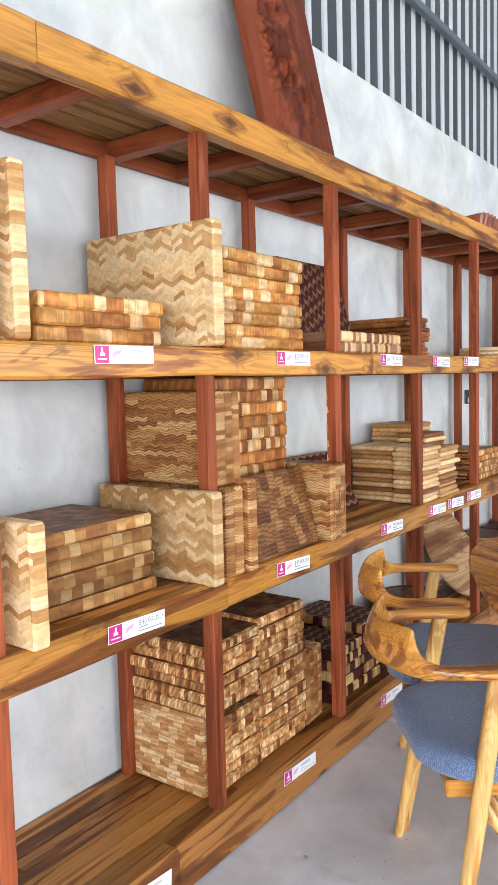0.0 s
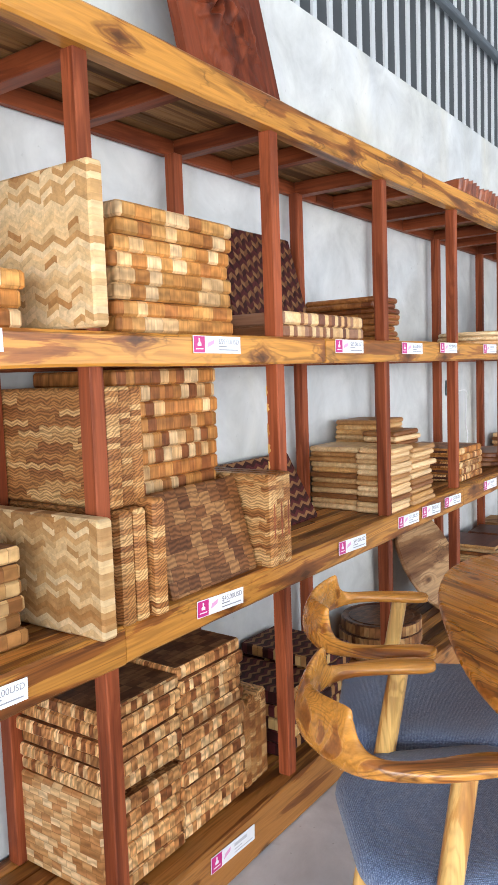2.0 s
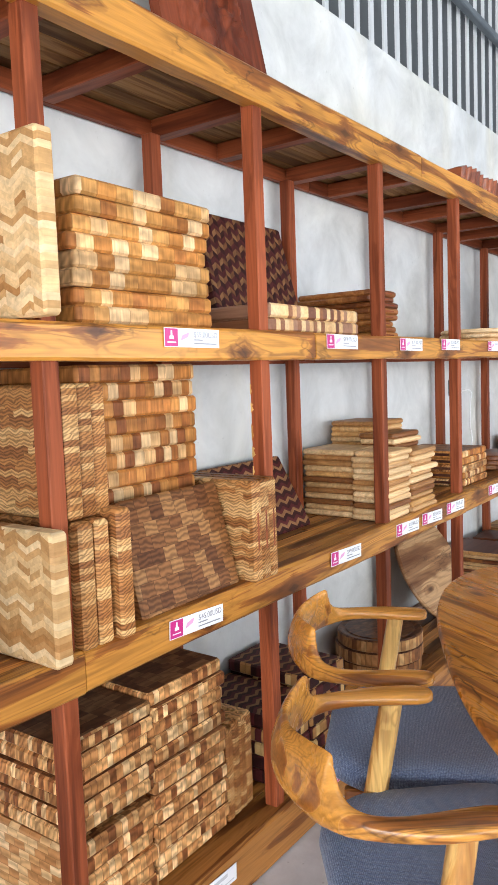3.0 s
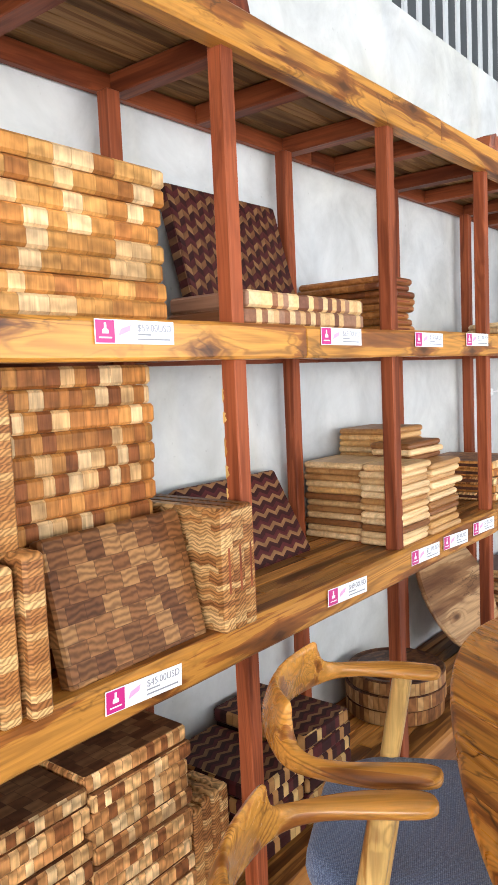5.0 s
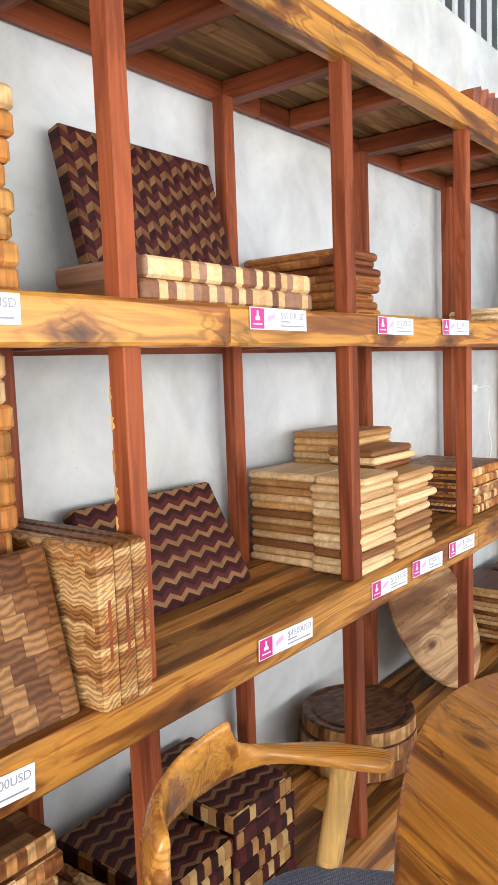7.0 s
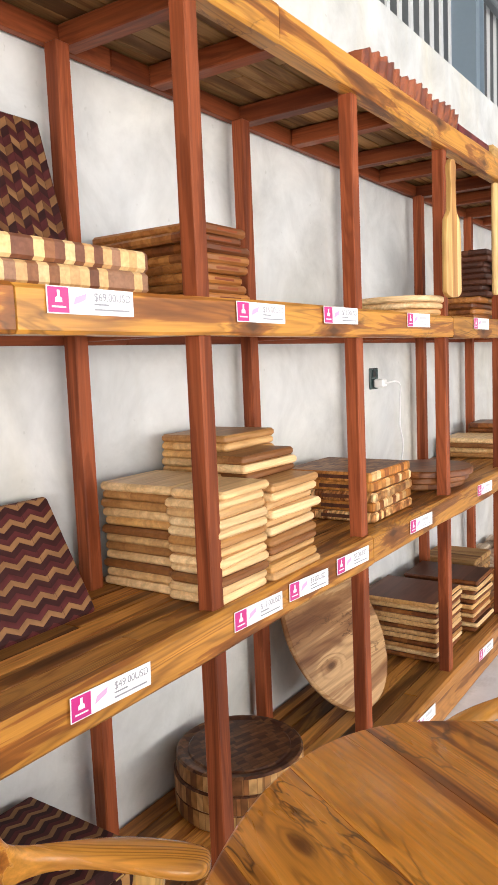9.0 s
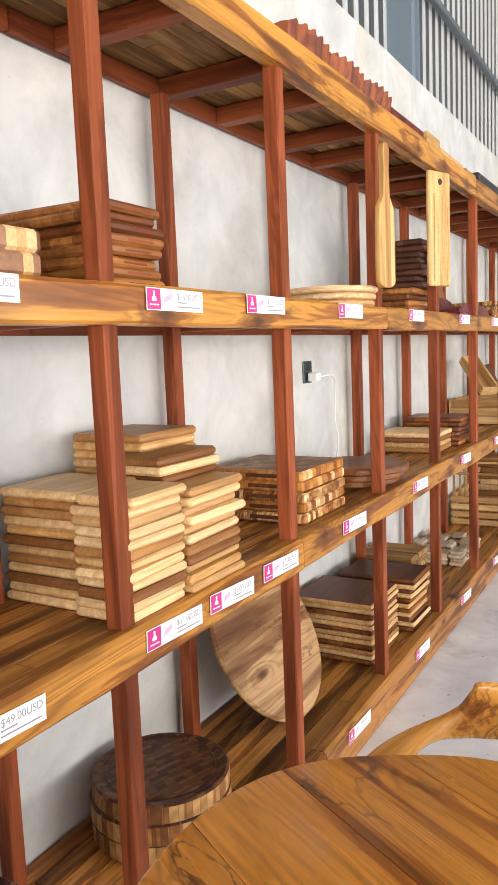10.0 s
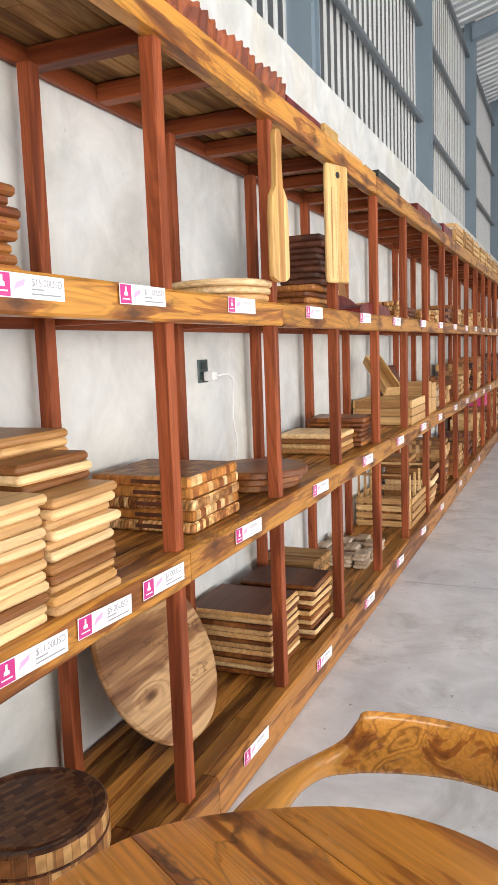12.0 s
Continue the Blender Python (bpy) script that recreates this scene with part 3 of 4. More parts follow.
for y in (-1.05, 3.15, 7.35, 11.55, 15.75, 19.95):
    col = cuboid(WALL_X - 0.168, WALL_X + 0.0, y + 0.03, y + 0.045, 3.141, 6.6)
    box(col, WALL_X - 0.168, WALL_X + 0.0, y + 0.185, y + 0.20, 3.141, 6.6)
    box(col, WALL_X - 0.045, WALL_X - 0.025, y + 0.045, y + 0.185, 3.141, 6.6)
    part("column", col, STEEL, None, "blue-grey painted steel column on the wall", category="column", kind="structure")
    part("rafter", rings(bmesh.new(), [[(x, y - 0.08, z), (x, y + 0.08, z), (x, y + 0.08, z + 0.22), (x, y - 0.08, z + 0.22)] for x, z in ((-1.98, 6.15), (3.4, 7.62), (9.0, 6.35))]), STEEL, None, "blue-grey steel rafter under the roof", category="rafter", kind="structure")

# ---- the shelving ----
SHELF = {"low": 0.152, "mid": 0.905, "up": 1.635, "top": 2.372}
FRONT, BACK = -1.447, -1.94
BAY, P1 = 0.805, 2.15
FIRST, LAST = -3, 22
shelving = empty("wall_shelving", pose(-1.7, 4.0, 0), "long open shelving of honey and red-brown wood", "shelving")


def shelf_part(name, bm, mat, label="", smooth=False):
    return part(name, bm, mat, shelving, label, pose(1.7, -4.0, 0), smooth)


def fascia(y0, y1, z0, z1, seed, wave):
    """A front board with a faintly wavy natural edge."""
    n = max(2, int((y1 - y0) / 0.09))
    loops = []
    for i in range(n + 1):
        y = y0 + (y1 - y0) * i / n
        a = wave * noise.noise((y * 1.7, seed, 0.3)) + 0.4 * wave * noise.noise((y * 6, seed, 4.3))
        b = wave * 0.6 * noise.noise((y * 2.3, seed, 9.3))
        xf = FRONT + 0.5 * wave * noise.noise((y * 2.0, seed, 2.0))
        loops.append([(xf - 0.055, y, z0 + a), (xf - 0.006, y, z0 + a), (xf, y, z0 + a + 0.007), (xf, y, z1 + b - 0.009), (xf - 0.010, y, z1 + b), (xf - 0.055, y, z1 + b)])
    return rings(bmesh.new(), loops)


FASCIAS = {"low": (0.004, 0.155, 0.003, (-0.8, 1.93, 4.72, 7.1, 9.9, 12.6, 15.4, 18.6)), "mid": (0.812, 0.908, 0.007, (-0.8, 2.2, 4.60, 7.2, 10.1, 13.0, 16.2, 18.6)),
           "up": (1.546, 1.632, 0.006, (-0.8, 3.235, 5.41, 8.2, 11.3, 14.2, 18.6)), "top": (2.276, 2.375, 0.008, (-0.8, 1.54, 4.12, 6.9, 9.9, 12.8, 15.8, 18.6))}
for k, (tier, (z0, z1, wave, cuts)) in enumerate(FASCIAS.items()):
    for j, (a, b) in enumerate(zip(cuts, cuts[1:])):
        mid = (z0 + z1) / 2
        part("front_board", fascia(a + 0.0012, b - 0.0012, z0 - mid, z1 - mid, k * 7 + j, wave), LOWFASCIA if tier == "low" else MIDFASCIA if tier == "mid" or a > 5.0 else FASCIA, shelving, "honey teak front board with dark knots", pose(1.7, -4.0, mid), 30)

post_me = finish(cuboid(-0.0225, 0.0225, -0.0225, 0.0225, SHELF["low"], 2.285, 0.003), POSTS, "post")
beam_me = finish(cuboid(BACK + 0.03, FRONT - 0.057, -0.028, 0.028, 2.286, 2.344, 0.003), BEAMS, "beam")
bearer_me = finish(cuboid(BACK + 0.03, FRONT - 0.057, -0.025, 0.025, -0.055, 0, 0.003), BEAMS, "bearer")
for i in range(FIRST, LAST):
    y = P1 + i * BAY + 0.0225
    if y > 18.5:
        break
    for nm, x in (("front_post", -1.4925), ("back_post", -1.8885)):
        put(nm, post_me, pose(x + 1.7, y - 4.0, 0), shelving)
    for yy in (y + 0.055, y + 0.4):
        put("cross_beam", beam_me, pose(1.7, yy - 4.0, 0), shelving)
    for tier in ("mid", "up"):
        put("bearer", bearer_me, pose(1.7, y + 0.049 - 4.0, SHELF[tier] - 0.027), shelving)
for a, b in ((-0.8, 4.0), (4.0, 9.0), (9.0, 14.0), (14.0, 18.6)):
    shelf_part("back_rail", cuboid(BACK + 0.003, BACK + 0.03, a, b - 0.002, 2.286, 2.344, 0.003), RAILS)
    for z in (0.85, 1.575):
        shelf_part("back_rail", cuboid(BACK + 0.003, BACK + 0.03, a, b - 0.002, z - 0.03, z + 0.03, 0.003), RAILS)

for z, h, w in ((1.46, 0.035, 0.006), (1.405, 0.03, 0.011), (1.33, 0.05, 0.008), (1.27, 0.035, 0.012), (1.215, 0.03, 0.007), (1.14, 0.045, 0.010)):
    chip = rings(bmesh.new(), [[(-1.5145, yy, z - h / 2), (-1.5145 + w, yy, z - h * 0.2), (-1.5145 + w * 0.5, yy, z + h * 0.15), (-1.5145 + w * 0.8, yy, z + h * 0.35), (-1.5145, yy, z + h / 2)] for yy in (2.9549, 2.9541)])
    shelf_part("worn_patch", chip, LEGWOOD, "bare pale wood where the paint has chipped")

PLANK_ROWS = 7
span = (FRONT - 0.056) - (BACK + 0.003)
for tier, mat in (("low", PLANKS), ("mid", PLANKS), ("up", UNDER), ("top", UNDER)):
    z = SHELF[tier] - 0.002
    for r in range(PLANK_ROWS):
        x0 = BACK + 0.003 + span * r / PLANK_ROWS
        y = -0.8 - 0.37 * (r % 3)
        while y < 18.6:
            y1 = y + (1.55, 1.9, 1.25)[(r + int(y)) % 3]
            a, b = max(y, -0.8), min(y1, 18.6)
            if b - a > 0.05:
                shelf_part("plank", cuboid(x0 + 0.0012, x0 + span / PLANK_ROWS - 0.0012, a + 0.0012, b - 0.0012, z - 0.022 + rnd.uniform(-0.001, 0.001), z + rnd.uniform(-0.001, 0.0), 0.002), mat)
            y = y1

# ---- price tags ----
def text_part(words, size, m, parent, mat):
    cu = bpy.data.curves.new("price_text", "FONT")
    cu.body, cu.size, cu.extrude = words, size * S, 0.0002
    cu.materials.append(mat)
    return put("price_text", cu, m, parent)


TAG_ME = {}


def tag_mesh(key, bm, mat):
    if key not in TAG_ME:
        TAG_ME[key] = finish(bm, mat, key)
    else:
        bm.free()
    return TAG_ME[key]


def price_tag(y, z, tilt, words="", n=0):
    """A laminated price tag: white card, magenta panel with a bottle-shaped mark, small picture, grey text lines."""
    thing = empty("price_tag", axes_pose(FRONT + 0.004, y, z, Vector((0, math.cos(radians(tilt)), math.sin(radians(tilt)))), Vector((0, -math.sin(radians(tilt)), math.cos(radians(tilt)))), Vector((1, 0, 0))),
                  "white laminated price tag with magenta panel and " + (words if words else "blurred small print"), "price tag", "price tags on the front boards")
    put("card", tag_mesh("card", cuboid(0, 0.217, -0.024, 0.024, -0.0005, 0.0008), CARD), pose(0, 0, 0), thing)
    panel = put("panel", tag_mesh("panel", cuboid(0.002, 0.050, -0.022, 0.022, 0.0009, 0.0013), MAGENTA), pose(0, 0, 0), thing, "magenta panel")
    mark = rings(bmesh.new(), [[(0.026 + a * wdt, b, z2) for a, b, wdt in ((-1, -0.004, 0.008), (1, -0.004, 0.008), (1, 0.003, 0.008), (1, 0.006, 0.003), (1, 0.017, 0.003), (-1, 0.017, 0.003), (-1, 0.006, 0.003), (-1, 0.003, 0.008))] for z2 in (0.0014, 0.0017)])
    box(mark, 0.010, 0.042, -0.0135, -0.0105, 0.0014, 0.0017)
    put("emblem", tag_mesh("emblem", mark, CARD), pose(0, 0, 0), panel, "white mark")
    pic = rings(bmesh.new(), [[(0.060, -0.008, z2), (0.090, 0.002, z2), (0.094, 0.014, z2), (0.066, 0.006, z2)] for z2 in (0.0009, 0.0013)])
    put("picture", tag_mesh("picture", pic, PALEPINK), pose(0, 0, 0), thing, "pink picture")
    lines = cuboid(0.112, 0.150, -0.006, -0.003, 0.0009, 0.0012)
    box(lines, 0.112, 0.205, -0.0155, -0.0125, 0.0009, 0.0012)
    if not words:
        box(lines, 0.112, 0.175, 0.004, 0.014, 0.0009, 0.0012)
    put("small_print", tag_mesh("small_print" + ("" if words else "_bar"), lines, INKGREY if words else PALEGREY), pose(0, 0, 0), thing)
    if words:
        text_part(words, 0.021, pose(0.112, 0.002, 0.0009), thing, INKGREY)
    return thing


PALEGREY = painted("pale_ink", (0.52, 0.52, 0.55), 0.5, 0, 0.02)
TAGS_UP = [(1.674, ""), (2.503, "$59.00USD"), (3.298, "$69.00USD"), (3.870, "$15.00USD"), (4.300, "$11.00USD"), (4.913, ""), (5.660, ""), (6.500, ""), (7.26, ""), (8.15, ""), (8.93, ""), (9.75, ""), (10.55, ""), (11.35, ""), (12.15, ""), (12.95, ""), (13.8, "")]
TAGS_MID = [(1.681, "$45.00USD"), (2.473, "$45.00USD"), (3.287, "$49.00USD"), (3.805, "$11.00USD"), (4.060, "$9.00USD"), (4.334, "$7.00USD"), (4.905, ""), (5.691, ""), (6.507, ""), (7.325, ""), (8.133, ""), (8.88, ""), (9.78, ""), (10.6, ""), (11.4, ""), (12.2, ""), (13.0, "")]
TAGS_LOW = [(1.672, ""), (2.487, ""), (3.260, ""), (4.906, ""), (5.690, ""), (6.500, ""), (7.29, ""), (8.10, ""), (8.95, ""), (10.1, ""), (10.9, ""), (11.7, "")]
for y, words in TAGS_UP:
    price_tag(y, 1.604 + rnd.uniform(-0.002, 0.002), rnd.uniform(-0.5, 0.8), words)
for y, words in TAGS_MID:
    price_tag(y, 0.871, -2.6 + rnd.uniform(-1, 1) if y < 4.5 else -1.5, words)
for y, words in TAGS_LOW:
    price_tag(y, 0.112, -3.5 + rnd.uniform(-1.5, 1.5), words)

# ---- boards on the upper shelf ----
def groove(ob, x0, x1, y0, y1, z0, z1, mat=None):
    """A finger groove let into the edge of a board."""
    return part("finger_groove", cuboid(x0, x1, y0, y1, z0, z1, 0.0), mat or DARKBOARD, ob)


U, M, B, T = SHELF["up"], SHELF["mid"], SHELF["low"], SHELF["top"]
across(-1.46, 0.46, 1.455, 0.045, U, 0.415, CHEVRON, "pale chevron end-grain cutting board standing on its edge", "standing chevron boards")
for i, (a, b) in enumerate(((1.55, 1.995), (1.545, 1.99), (1.56, 2.012))):
    stack(-1.50, a, b, 0.30, U + i * 0.043, 1, 0.042, PALEHONEY, "honey block cutting board lying in a low stack", "low stack of block boards", 0.004)
across(-1.375, 0.54, 2.088, 0.045, U, 0.366, CHEVRON, "large pale chevron cutting board standing on its edge", "standing chevron boards")
stack(-1.50, 2.275, 2.765, 0.36, U, 8, 0.0400, PALEHONEY, "honey teak block cutting board in a tall stack", "stack of thick teak boards", 0.010, 1.0)
leaning(-1.76, 3.165, 3.70, U, 0.46, 0.045, ZIGCELL, 15, "dark plum and tan weave-pattern board leaning on the wall")
stack(-1.50, 3.035, 3.635, 0.27, U, 2, 0.043, STRIPES, "cream and brown striped cutting board lying flat", "pair of striped boards", 0.006)
red_boards = stack(-1.56, 3.885, 4.10, 0.36, U, 8, 0.0235, REDBOARD, "reddish teak serving board with rounded edges in a stack", "stack of reddish boards", 0.012, 3)

for ob in red_boards:
    groove(ob, -0.03, 0.06, -0.1806, -0.1790, 0.009, 0.0145, BEAMS)


def round_board(x, y, z, r, h, mat, label, group, rim=0.0, top=None):
    bm = disc(r, h, 0.006, 48, rim)
    if top:
        for f in bm.faces:
            if min(v.co.z for v in f.verts) > h * 0.8:
                f.material_index = 1
    return put("round_board", finish(bm, [mat, top] if top else mat, "round_board", 40), pose(x, y, z, 0, 0, rnd.uniform(0, 360)), None, label, "cutting board", group)


for i in range(3):
    round_board(-1.66 + 0.012 * i, 5.31 - 0.015 * i, U + i * 0.024, 0.185, 0.023, TEAKBOARD, "round pale teak board in a stack", "stack of round boards")
stack(-1.535, 6.02, 6.32, 0.33, U, 4, 0.027, REDBOARD, "reddish serving board at the bottom of a stack", "mixed board stack", 0.02, 4)
stack(-1.515, 6.07, 6.30, 0.20, U + 4 * 0.028, 8, 0.027, DARKBOARD, "dark brown serving board in a tall stack", "mixed board stack", 0.012, 3)


def paddle(m, length, width, th, mat, label):
    """A serving paddle with a narrow handle and a hanging hole."""
    pts = []
    for i in range(33):
        a = math.pi * i / 32
        pts.append((width / 2 * math.cos(a - math.pi), -length * 0.36 - width * 0.25 * math.sin(a)))
    body = [(width / 2, -length * 0.02), (width * 0.44, length * 0.10), (0.022, length * 0.16), (0.017, length * 0.33), (0.022, length * 0.45), (0.012, length * 0.49), (-0.012, length * 0.49), (-0.022, length * 0.45), (-0.017, length * 0.33), (-0.022, length * 0.16), (-width * 0.44, length * 0.10), (-width / 2, -length * 0.02)]
    loop = pts + body
    bm = rings(bmesh.new(), [[(x * f, y, z) for x, y in loop] for f, z in ((0.94, 0), (1, 0.004), (1, th - 0.004), (0.94, th))])
    return part("serving_paddle", bm, mat, None, label, m, 40, category="serving board")


paddle(axes_pose(-1.415, 5.275, 1.925, Vector((0.25, 0.968, 0)), Vector((0.0, 0.0, 1)), Vector((0.968, -0.25, 0))), 0.57, 0.105, 0.02, PALEBOARD, "pale striped serving paddle hanging from the front board")
hung = empty("hanging_board", axes_pose(-1.425, 6.02, 1.99, Vector((0.35, 0.937, 0)), Vector((0, 0, 1)), Vector((0.937, -0.35, 0))), "pale grooved cutting board hanging from the front board", "cutting board")
part("panel", slab(0.155, 0.50, 0.022, 0.012), PALEBOARD, hung, smooth=35)
for gx in (-0.045, -0.012, 0.02, 0.052):
    part("groove", cuboid(gx - 0.003, gx + 0.003, -0.23, 0.15, 0.0222, 0.0232), TEAKBOARD, hung)
part("hole_rim", disc(0.014, 0.003, 0.002, 20), BLACK, hung, "dark hanging hole", pose(0.0, 0.205, 0.021))


def curved_tray(y0, y1, x, z, w, h, mat, label):
    """A long tray with a raised, rolled back edge."""
    loops = []
    n = 18
    for i in range(n + 1):
        y = y0 + (y1 - y0) * i / n
        lift = h * (0.45 + 0.55 * math.sin(math.pi * i / n) ** 0.5) if 0 < i < n else h * 0.4
        loops.append([(x + w / 2, y, z), (x + w / 2 - 0.005, y, z + lift * 0.55), (x + w / 2 - 0.03, y, z + lift * 0.5), (x - w / 2 + 0.04, y, z + 0.03), (x - w / 2 + 0.012, y, z + lift), (x - w / 2, y, z + lift), (x - w / 2, y, z)])
    return part("curved_tray", rings(bmesh.new(), loops), mat, None, label, None, 40, category="tray")


curved_tray(6.70, 7.42, -1.60, U, 0.22, 0.12, PURPLE, "dark red polished wooden tray with curved rim")
for y in (7.30, 7.48):
    leaning(-1.80, y, y + 0.17, U, 0.31, 0.018, TEAKBOARD, 10, "small pale apple-shaped board leaning on the wall", "apple-shaped boards").name = "shaped_board"

# ---- boards on the middle shelf ----
across(-1.425, 0.45, 1.435, 0.05, M, 0.305, CHEVRON, "chevron cutting board standing at the shelf edge", "standing chevron boards")
stack(-1.575, 1.555, 2.005, 0.36, M, 6, 0.038, CHECKER, "checkered end-grain cutting board in a stack", "stack of checkered boards", 0.008, top=GREYTOP)
across(-1.408, 0.50, 2.093, 0.047, M, 0.29, CHEVRON, "wide chevron cutting board standing on its edge", "standing chevron boards")
for y in (2.198, 2.245):
    across(-1.440, 0.44, y, 0.043, M, 0.288, SPALT, "swirled end-grain board standing on its edge", "standing swirled boards")
across(-1.425, 0.42, 2.298, 0.046, M, 0.305, SPALT, "narrow striped board standing on its edge", "standing swirled boards")
for k in range(3):
    across(-1.468 - 0.006 * k, 0.44, 2.198 + k * 0.045, 0.044, M + 0.290, 0.304, SPALT, "wavy-grained board standing on top of others", "upper standing boards")
stack(-1.60, 2.345, 2.80, 0.33, M, 14, 0.0445, HONEYBLOCK, "honey block cutting board in a tall stack", "tall stack of teak boards", 0.012, 1.2)
leaning(-1.475, 2.42, 2.82, M, 0.305, 0.04, DARKCHECK, 15, "brown end-grain cutting board leaning on a stack")
for y, th in ((2.832, 0.040), (2.873, 0.040), (2.914, 0.036)):
    ob = across(-1.428, 0.42, y, th, M, 0.297, SPALT, "swirled board with finger groove standing on edge", "row of standing boards")
    groove(ob, 0.2085, 0.2103, -0.055, 0.055, th * 0.42, th * 0.60, BEAMS)
leaning(-1.735, 3.14, 3.65, M, 0.31, 0.045, ZIGZAG, 29, "dark plum zigzag cutting board leaning on the wall")
GRP = "thin teak boards"
LBL = "thin teak serving board in a neat stack"
stack(-1.635, 3.825, 4.06, 0.245, M, 12, 0.0222, TEAKBOARD, LBL, GRP, 0.006, 1.5)
stack(-1.468, 3.80, 4.01, 0.165, M, 12, 0.0222, TEAKBOARD, LBL, GRP, 0.009, 2.0)
stack(-1.475, 4.03, 4.28, 0.165, M, 11, 0.0225, TEAKBOARD, LBL, GRP, 0.012, 2.0)
stack(-1.55, 4.04, 4.30, 0.17, M + 11 * 0.0235, 3, 0.0225, TEAKBOARD, LBL, GRP, 0.008, 3.0)
stack(-1.66, 4.10, 4.36, 0.24, M, 16, 0.0225, TEAKBOARD, LBL, GRP, 0.006, 1.5)
thick_boards = stack(-1.525, 4.775, 5.13, 0.36, M, 5, 0.0345, FINEBLOCK, "thick block cutting board with dark top in a stack", "stack of thick block boards", 0.006, 1.0, mats=[FINEBLOCK, HONEYBLOCK, FINEBLOCK, HONEYBLOCK, HONEYBLOCK], top=GREYTOP)
for ob in thick_boards:
    groove(ob, -0.1783, -0.1765, -0.115, 0.03, 0.011, 0.024)
for i in range(3):
    round_board(-1.69 + 0.03 * i, 5.62 - 0.03 * i, M + i * 0.031, 0.20, 0.03, REDBOARD, "round reddish teak board with rim", "stack of round boards")
stack(-1.56, 6.50, 6.80, 0.34, M, 4, 0.026, TEAKBOARD, LBL, GRP, 0.01, 2)
stack(-1.53, 6.83, 7.10, 0.33, M, 6, 0.026, REDBOARD, "reddish serving board in a stack", GRP, 0.012, 3)


def crate(xf, y0, y1, depth, z0, h, mat, label, rows=3, m=None):
    """An open box of boards."""
    thing = empty("wooden_crate", m or pose(xf - depth / 2, (y0 + y1) / 2, z0), label, "crate")
    w, d = (y1 - y0) / 2, depth / 2
    for r in range(rows):
        a, b = h * r / rows + 0.002, h * (r + 1) / rows - 0.002
        for nm, q in (("front_slat", (d - 0.014, d, -w, w)), ("rear_slat", (-d, -d + 0.014, -w, w)), ("side_slat", (-d + 0.015, d - 0.015, -w, -w + 0.014)), ("side_slat", (-d + 0.015, d - 0.015, w - 0.014, w))):
            part(nm, cuboid(*q, a, b, 0.002), mat, thing)
    part("bottom", cuboid(-d + 0.015, d - 0.015, -w + 0.015, w - 0.015, 0.002, 0.014), mat, thing)
    return thing


crate(-1.475, 7.99, 8.50, 0.42, M, 0.175, CRATEWOOD, "pale teak open crate on the shelf")
tilted = axes_pose(-1.72, 8.10, M + 0.32, Vector((0.55, -0.55, -0.63)).normalized(), Vector((0.707, 0.707, 0)), Vector((0.55, -0.55, -0.63)).normalized().cross(Vector((0.707, 0.707, 0))))
crate(0, 0, 0.13, 0.36, 0, 0.07, CRATEWOOD, "tall pale wooden box leaning on a crate", 1, tilted)
for y, h in ((8.72, 0.26), (8.95, 0.24)):
    crate(-1.50, y, y + 0.2, 0.3, M, h, CRATEWOOD, "teak desk caddy box on the shelf", 2)
stack(-1.55, 9.3, 9.6, 0.3, M, 6, 0.03, WHITEWASH, "pale bleached board in a stack", "far board stacks", 0.015, 3)
leaning(-1.72, 9.02, 9.3, M, 0.42, 0.02, DARKBOARD, 22, "dark serving board leaning on the wall")

# ---- boards on the low shelf ----
across(-1.55, 0.35, 2.178, 0.038, B, 0.275, PALECHECK, "end-grain cutting board standing below a stack", "large low stacks")
stack(-1.53, 2.222, 2.485, 0.36, B, 6, 0.0400, FINEBLOCK, "small-block cutting board in a large stack", "large low stacks", 0.008, 1.2)
stack(-1.53, 2.182, 2.485, 0.36, B + 0.277, 6, 0.0385, FINEBLOCK, "small-block cutting board in a large stack", "large low stacks", 0.008, 1.2, top=GREYTOP)
stack(-1.535, 2.49, 2.80, 0.38, B, 13, 0.0395, FINEBLOCK, "small-block cutting board in a large stack", "large low stacks", 0.009, 1.2, top=GREYTOP)
for k in range(4):
    across(-1.545 - 0.004 * k, 0.36, 2.812 + k * 0.037, 0.034, B, 0.30 - 0.008 * (k == 0), SPALT, "thin swirled board standing on its edge", "thin standing boards", 2)
stack(-1.55, 3.05, 3.30, 0.36, B, 5, 0.045, PLUMBLOCK, "dark plum block board in a stack", "dark plum stacks", 0.006, 1.0, top=ZIGZAG)
stack(-1.55, 3.31, 3.56, 0.37, B, 6, 0.045, PLUMBLOCK, "dark plum zigzag board in a stack", "dark plum stacks", 0.006, 1.0, top=ZIGZAG)
TUBTOP = block_wood("tub_top_blocks", (0.026, 0.014, 0), [(0.075, 0.028, 0.014), (0.11, 0.045, 0.020), (0.055, 0.021, 0.012), (0.14, 0.06, 0.026)], 0.32, 0, 0.05, 1.0, 0.5, curl=0.25)
TUBSIDE = block_wood("tub_side_blocks", (0.02, 0.02, 0), [COCOA, (0.30, 0.14, 0.05), (0.44, 0.25, 0.10), (0.36, 0.18, 0.065), (0.22, 0.09, 0.032)], 0.42, 0, 0.05, 1.0, 0.5, curl=0.3)
for i, (r, h) in enumerate(((0.196, 0.062), (0.199, 0.062), (0.193, 0.056))):
    round_board(-1.722 + 0.008 * i, 4.18 - 0.006 * i, B + (0, 0.063, 0.126)[i], r, h, TUBSIDE, "thick round end-grain butcher block in a stack", "stack of round blocks", 0.004, TUBTOP)
